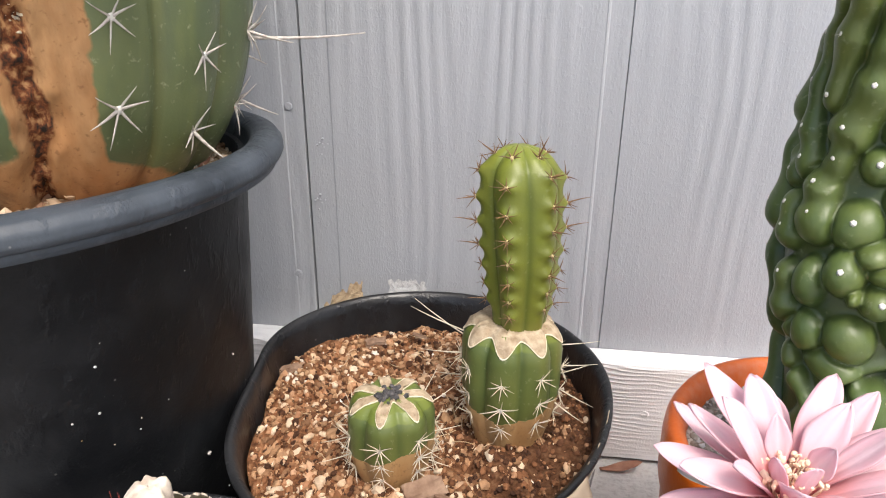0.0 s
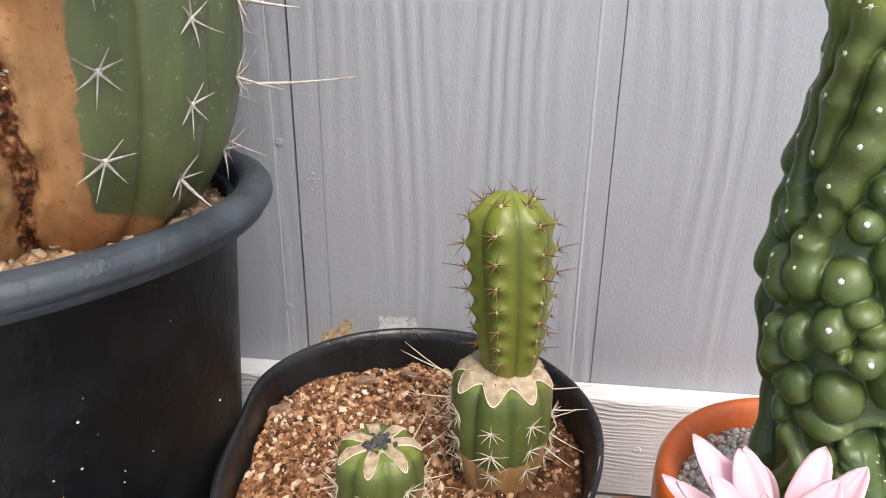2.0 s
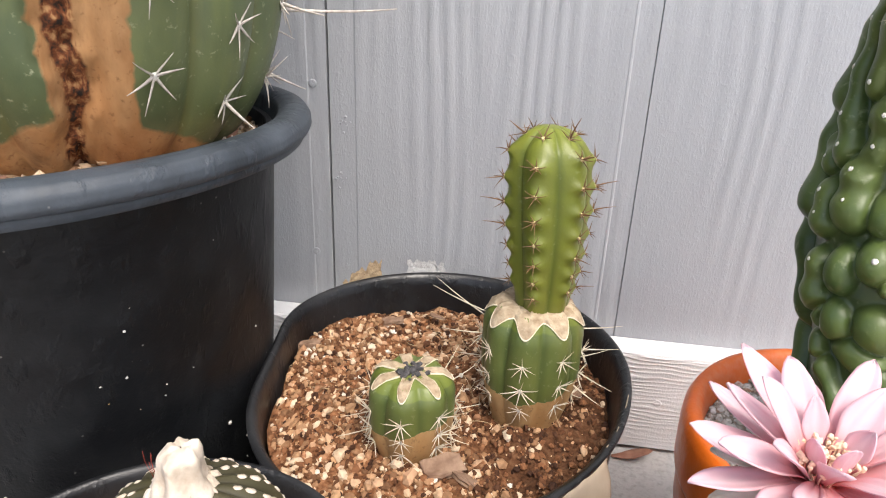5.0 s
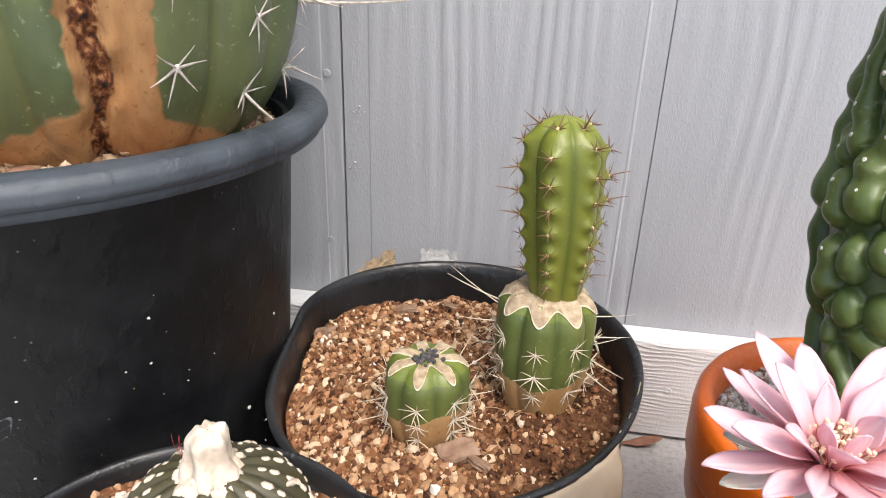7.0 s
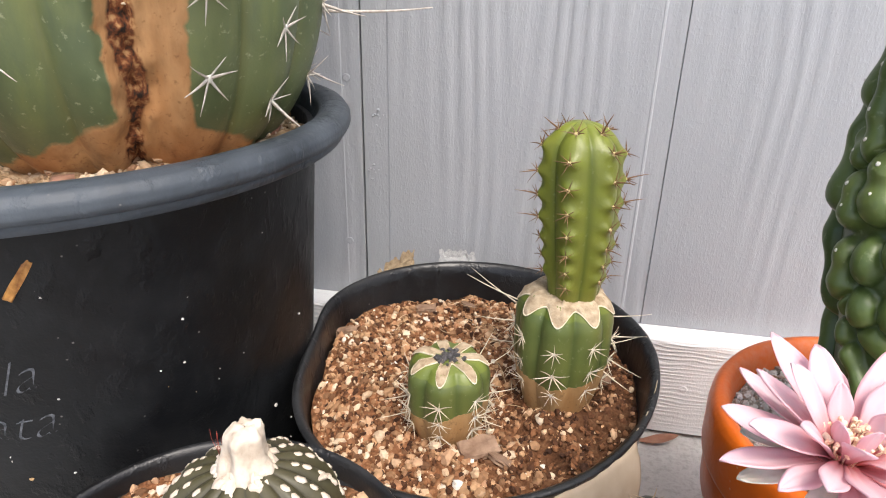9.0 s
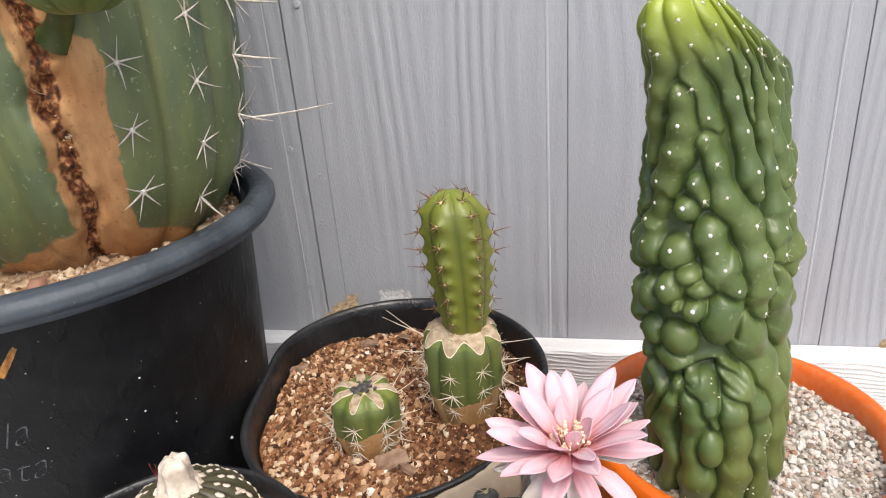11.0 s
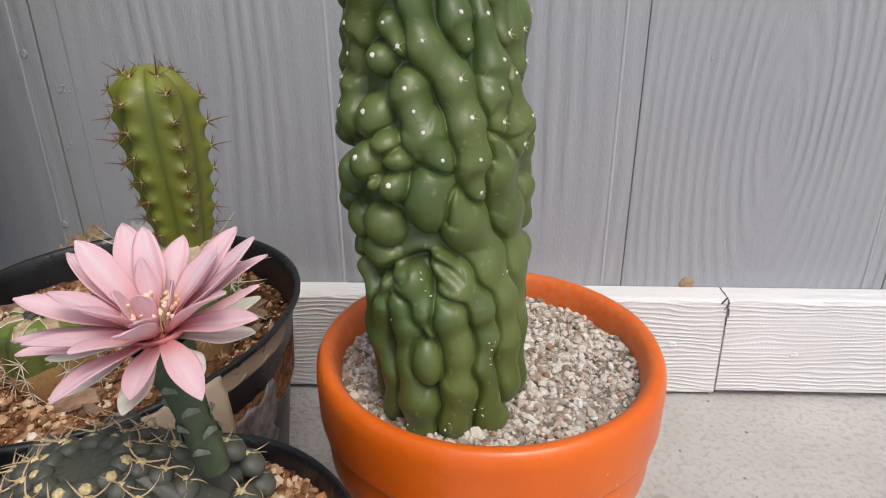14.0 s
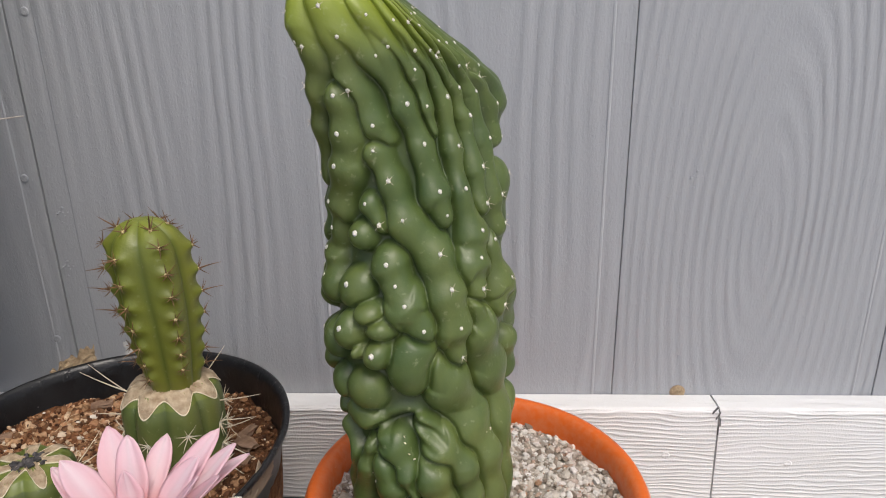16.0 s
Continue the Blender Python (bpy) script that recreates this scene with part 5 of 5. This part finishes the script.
for b, z0, w, l, _, _ in SWELLS[:2] + SWELLS[6:8]:
    kn_areole(radians(b), z0 + l * 0.35, 1.3)
for rope in RIBS_FRONT + RIBS_RIGHT + RIBS_FAR[:3] + RIBS_LEFT + backs:
    for b, z0, w in rope:
        if w > 0.0024 and z0 > 0.100 and z0 < KN_H * 0.89:
            kn_areole(radians(b), z0 + w * 0.3, rng.uniform(0.7, 1.15), rng.random() < 0.3)
for k in range(19):
    for f in (0.895, 0.935, 0.968):
        zc = KN_H * (f + 0.006 * (k % 3))
        kn_areole(math.pi * k / 9.5 + kn_twist(zc) * 0.6, zc, rng.uniform(0.6, 0.9), rng.random() < 0.2)

scab = stones("scab", rng, 4, lambda r: (-0.0003, r.normal(0, 0.0009), r.normal(0, 0.0014)), lambda r: r.uniform(0.0003, 0.0008), 0.2)
scab.materials.append(M_CUTLINE)
for b, z0 in ((-104, 0.076), (-100, 0.069), (-55, 0.047), (-58, 0.040), (-62, 0.018), (-122, 0.060), (-118, 0.012), (-48, 0.060), (-90, 0.014), (-74, 0.020), (-40, 0.070)):
    p = Vector(kn_spot(radians(b), z0 / KN_H)[0])
    part("scab", scab, None, knob, m=outward(p, (math.cos(radians(b)), math.sin(radians(b)), 0), rng.uniform(-1, 1)))

# --- the white-dotted cactus with a dry bud
DOT_C = Vector((-0.0885, 0.1100, small_soils[0][2] - 0.003))
dotted = thing("dotted_cactus", DOT_C, "small dark ribbed cactus with white wool dots and dry bud", "cactus")
D_H, D_N = 0.038, 18


def dot_r(f):
    return 0.030 * math.sqrt(max(0.0, 1 - max(0.0, (f - 0.30) / 0.71) ** 2.2)) * (0.9 + 0.1 * min(1, f / 0.3)) + 0.0004


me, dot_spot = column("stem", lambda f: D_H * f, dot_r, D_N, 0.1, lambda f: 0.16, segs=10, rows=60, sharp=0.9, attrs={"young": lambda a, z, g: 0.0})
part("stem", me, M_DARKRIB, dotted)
rng = np.random.default_rng(91)
dot_wool = mesh_from("areole", ICO_V * np.array((0.0007, 0.00105, 0.0019)), ICO_F)
dot_wool.materials.append(M_BUD)
for k in range(D_N):
    for f in (0.10, 0.24, 0.38, 0.51, 0.63, 0.74, 0.83, 0.90):
        areole(dotted, dot_spot, rib_angle(D_N, 0.1, k), min(0.93, f + 0.05 * (k % 2)), dot_wool, None, 0.0003, 0, rng.uniform(0.9, 1.4))
cap = stones("woolly_crown", rng, 420, lambda r: (r.normal(0, 0.0092), r.normal(0, 0.0092) - 0.001, D_H + 0.0012 - 0.25 * 0 + r.normal(0, 0.0012)), lambda r: r.uniform(0.0010, 0.0026), 0.5)
for v in cap.vertices:
    v.co.z -= 0.0068 * min(1.6, (v.co.x ** 2 + v.co.y ** 2) / 0.00016)
tagged(part("woolly_crown", cap, M_BUD, dotted, "felted white woolly crown"), kind="stuff")


def bud_warp(x, y, z):
    a = math.atan2(y, x)
    s = 1 + 0.16 * math.cos(a * 5 + z * 150) + 0.12 * noise.noise(Vector((x * 300, y * 300, z * 200)))
    return (x * s + 0.10 * z, y * s, z + 0.0015 * noise.noise(Vector((x * 500, y * 500, 1))))


part("bud", lathe("bud", [(0.0085, -0.002), (0.0075, 0.002), (0.0062, 0.006), (0.0058, 0.010), (0.0054, 0.0135), (0.0042, 0.0158), (0.002, 0.0164), (0.0002, 0.016)], 40, bud_warp, fine=3), M_BUD, dotted, "dry folded whitish bud", Matrix.Translation((0.0, 0, D_H - 0.001)))
verts, faces = [], []
for _ in range(9):
    p = np.array((-0.006 + rng.normal(0, 0.0008), rng.normal(0, 0.002), D_H + 0.001))
    rod(verts, faces, p, p + np.array((rng.uniform(-0.004, 0), rng.normal(0, 0.001), rng.uniform(0.006, 0.012))), 0.00012, 0.00006, 0.1, 4, 4)
tagged(part("hair_tuft", mesh_from("hair_tuft", verts, faces), M_REDHAIR, dotted, "fine dark red hairs"), kind="stuff")

# --- the flowering cactus in front of the orange pot
GY = Vector((0.046, 0.098, small_soils[1][2] - 0.006))
gymno = thing("flowering_cactus", GY, "low dark grey-green cactus with cream spines and one pink flower", "cactus")
G_N, G_H = 11, 0.062


def gy_r(f):
    return 0.0385 * math.sqrt(max(0.0, 1 - max(0.0, (f - 0.40) / 0.61) ** 2.3)) * (0.86 + 0.14 * min(1, f / 0.4)) + 0.0004


G_Z = (0.10, 0.28, 0.45, 0.60, 0.73, 0.84, 0.92, 0.965, 0.99)
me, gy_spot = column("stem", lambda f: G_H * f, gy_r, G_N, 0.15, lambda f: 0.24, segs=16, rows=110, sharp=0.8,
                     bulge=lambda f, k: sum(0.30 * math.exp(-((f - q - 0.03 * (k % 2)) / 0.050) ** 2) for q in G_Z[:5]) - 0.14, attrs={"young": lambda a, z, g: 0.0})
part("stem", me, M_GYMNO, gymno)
rng = np.random.default_rng(95)
gy_stars = [spine_star(rng, M_FIBRE, 4, 0.0080, 0.00034, 0.40, 0, 0.1, 0.18) for _ in range(4)]
gy_wool = tuft("areole", 0.0017)
gy_wool.materials.append(M_WOOL_TAN)
bm = bmesh.new()
bmesh.ops.create_icosphere(bm, subdivisions=2, radius=1)
TUB_V = np.array([v.co[:] for v in bm.verts]) * np.array((0.0042, 0.0066, 0.0054))
# rib drops on the underside, so shade below each tubercle is in its colour
TUB = mesh_from("tubercle", TUB_V, [tuple(v.index for v in f.verts) for f in bm.faces], {"rib": [0.9 - 0.5 * max(0.0, -v.co.z) for v in bm.verts]})
bm.free()
TUB.materials.append(M_GYMNO)
for k in range(G_N):
    for q in G_Z:
        a, f = rib_angle(G_N, 0.15, k), min(0.993, q + 0.03 * (k % 2) * (q < 0.9))
        p, nxt = Vector(gy_spot(a, f)[0]), Vector(gy_spot(a, min(1, f + 0.02))[0])
        side = Vector((-math.sin(a), math.cos(a), 0))
        part("tubercle", TUB, None, gymno, m=outward(p, side.cross(nxt - p)) @ Matrix.Scale(1.05 - 0.5 * q ** 3, 4))
        areole(gymno, gy_spot, rib_angle(G_N, 0.15, k), min(0.985, q + 0.03 * (k % 2) * (q < 0.9) + 0.015 * (q < 0.9)), gy_wool, gy_stars[int(rng.integers(0, 4))] if q < 0.98 else None, -0.0030 * (1.05 - 0.5 * q ** 3), rng.uniform(-0.4, 0.4), rng.uniform(0.8, 1.15))

FLO = Vector((0.0695, 0.1050, 0.2135))
FLO_WAY = Vector((-0.03, -0.12, 0.99)).normalized()
flower = new("flower")
flower.parent = gymno
tagged(flower, "open pink many-petalled flower with cream stamens")
flower.matrix_basis = Matrix.Translation(FLO - GY) @ FLO_WAY.to_track_quat("Z", "Y").to_matrix().to_4x4()
foot = Vector((0.0765, 0.106, 0.174))
tube_way = (FLO - foot)
tube = lathe("flower_tube", [(0.0040, -0.004), (0.0044, 0.004), (0.0043, 0.014), (0.0050, 0.024), (0.0070, 0.033), (0.0080, 0.038)], 32, fine=3)
part("flower_tube", tube, M_TUBE, gymno, "dark green scaly flower tube", Matrix.Translation(foot - GY) @ tube_way.to_track_quat("Z", "Y").to_matrix().to_4x4())
scale_me = mesh_from("scale", [(x * 0.0024, 0.0006 * (1 - abs(x)), z * 0.0022) for x, z in ((-1, 0), (1, 0), (0.9, 0.6), (0, 1.3), (-0.9, 0.6))] + [(0, 0.0016, 0.5 * 0.0026)], [(0, 1, 5), (1, 2, 5), (2, 3, 5), (3, 4, 5), (4, 0, 5)])
scale_me.materials.append(M_SCALE)
tm = Matrix.Translation(foot - GY) @ tube_way.to_track_quat("Z", "Y").to_matrix().to_4x4()
for i in range(18):
    a, z = i * 2.4, 0.004 + i * 0.0016
    r = 0.0044 + 0.0022 * max(0, (z - 0.020) / 0.014)
    part("scale", scale_me, None, gymno, m=tm @ Matrix.Translation((r * math.cos(a), r * math.sin(a), z)) @ Matrix.Rotation(a - math.pi / 2, 4, "Z"))


def petal(name, length, width, rise, curl, seed):
    """A petal along +x: a narrow foot, broad middle, pointed tip, cupped across; rise is how steeply it starts."""
    n, k = 16, 8
    verts, along, across = [], [], []
    for i in range(n + 1):
        f = i / n
        w = width * (0.26 + 0.74 * math.sin(min(1.0, f / 0.70) * math.pi / 2) ** 1.3) * (max(0.0, 1 - max(0.0, (f - 0.46) / 0.542) ** 2.1) ** 0.70)
        w *= 1 + 0.05 * math.sin(f * 11 + seed * 1.7)
        ang = rise + curl * f
        x = length * f * math.cos(rise + curl * f * 0.5)
        z = length * f * math.sin(rise + curl * f * 0.5)
        for j in range(k + 1):
            g = j / k * 2 - 1
            cup = 0.16 * w * g * g * (1 - 0.5 * f) + 0.00025 * math.sin(g * 9 + seed)
            verts.append((x - cup * math.sin(ang), g * w / 2, z + cup * math.cos(ang) + 0.0004 * math.sin(f * 7 + seed)))
            along.append(f)
            across.append(abs(g))
    return mesh_from(name, verts, grid_faces(n + 1, k + 1, False), {"along": along, "across": across})


rng = np.random.default_rng(97)
for layer, (n, l, w, rise, curl, off) in enumerate(((12, 0.0285, 0.0080, 0.31, -0.12, 0.0), (11, 0.0285, 0.0082, 0.68, -0.14, 0.24), (7, 0.0235, 0.0078, 0.98, -0.10, 0.1), (4, 0.0135, 0.0066, 1.20, 0.0, 0.6))):
    for i in range(n):
        a = 2 * math.pi * i / n + off + rng.uniform(-0.16, 0.16)
        pm = petal("petal", l * rng.uniform(0.86, 1.08), w * rng.uniform(0.82, 1.18), rise + rng.uniform(-0.15, 0.15), curl + rng.uniform(-0.25, 0.22), i)
        thick(part("petal", pm, M_PETAL, flower, m=Matrix.Rotation(a, 4, "Z") @ Matrix.Translation((0.0035, 0, 0.001 * layer)) @ Matrix.Rotation(rng.uniform(-0.22, 0.22), 4, "X")), 0.0003)
for i in range(9):
    a = 2 * math.pi * i / 9 + 0.2
    pm = petal("outer_petal", 0.022 * rng.uniform(0.85, 1.1), 0.0074, -0.02 + rng.uniform(-0.1, 0.1), 0.1, i)
    thick(part("outer_petal", pm, M_SEPAL, flower, m=Matrix.Rotation(a, 4, "Z") @ Matrix.Translation((0.004, 0, -0.0015))), 0.0003)
part("throat", lathe("throat", [(0.0002, -0.0012), (0.003, -0.0008), (0.0062, 0.0010), (0.0075, 0.0024), (0.0078, 0.0020), (0.006, -0.001), (0.002, -0.003)], 28), M_THROAT, flower, "coral pink throat")
verts, faces = [], []
heads = []
for i in range(70):
    a, q = rng.uniform(0, 6.28), 0.0050 * math.sqrt(rng.random())
    b = np.array((q * math.cos(a) * 0.8, q * math.sin(a) * 0.8, 0.001))
    t = np.array((q * math.cos(a) * 1.35, q * math.sin(a) * 1.35, 0.0068 + rng.uniform(-0.0012, 0.0018)))
    rod(verts, faces, b, t, 0.00022, 0.00018, 0.05, 4, 3)
    heads.append(t)
tagged(part("stamen_cluster", mesh_from("stamen_cluster", verts, faces), M_STAMEN, flower, "pale yellow filaments"), kind="stuff")
it = iter(heads)
tagged(part("pollen_head", stones("pollen_head", rng, len(heads), lambda r: next(it), lambda r: r.uniform(0.0006, 0.0009), 1.0), M_STAMEN, flower, "cream yellow anthers"), kind="stuff")

# a small dusky succulent beside it
so, c, z = small_soils[1]
succ = thing("succulent_seedling", (c.x + 0.043, c.y - 0.004, z), "tiny dusky red succulent rosette in the potting mix", "succulent")
for i in range(14):
    a = i * 2.4
    lf = mesh_from("leaf", ICO_V * np.array((0.0045, 0.0020, 0.0014)) + np.array((0.0040, 0, 0)), ICO_F)
    part("leaf", lf, M_SUCC, succ, m=Matrix.Translation((0.003 * math.cos(i * 1.7), 0.003 * math.sin(i * 1.7), 0.002 + 0.0004 * i)) @ Matrix.Rotation(a, 4, "Z") @ Matrix.Rotation(-0.3 - 0.04 * i, 4, "Y"))

# dry leaf scrap and twig on the slab by the base board
rng = np.random.default_rng(99)
leaf = petal("dry_leaf", 0.030, 0.010, 0.06, 0.3, 2)
tagged(thick(part("dry_leaf", leaf, M_LEAF, m=pose(0.072, 0.368, 0.0012, 0, 0, 8)), 0.0005), "curled dry brown leaf on the concrete by the base board", "leaf")
pebble = stones("dark_pebble", rng, 1, lambda r: (0, 0, 0.001), lambda r: 0.0022)
tagged(part("pebble", pebble, M_CORE, m=pose(0.062, 0.33, 0)), "tiny dark pebble on the concrete slab", "pebble")
spot_me = lathe("spot", [(0.0002, 0.0008), (0.004, 0.0009), (0.0052, 0.0006), (0.0056, -0.0002)], 20)
tagged(part("stain", spot_me, M_NEST, m=pose(0.302, WALL_Y - 0.0002, 0.083, 90)), "brown dirt blob at the foot of the siding", "stain")
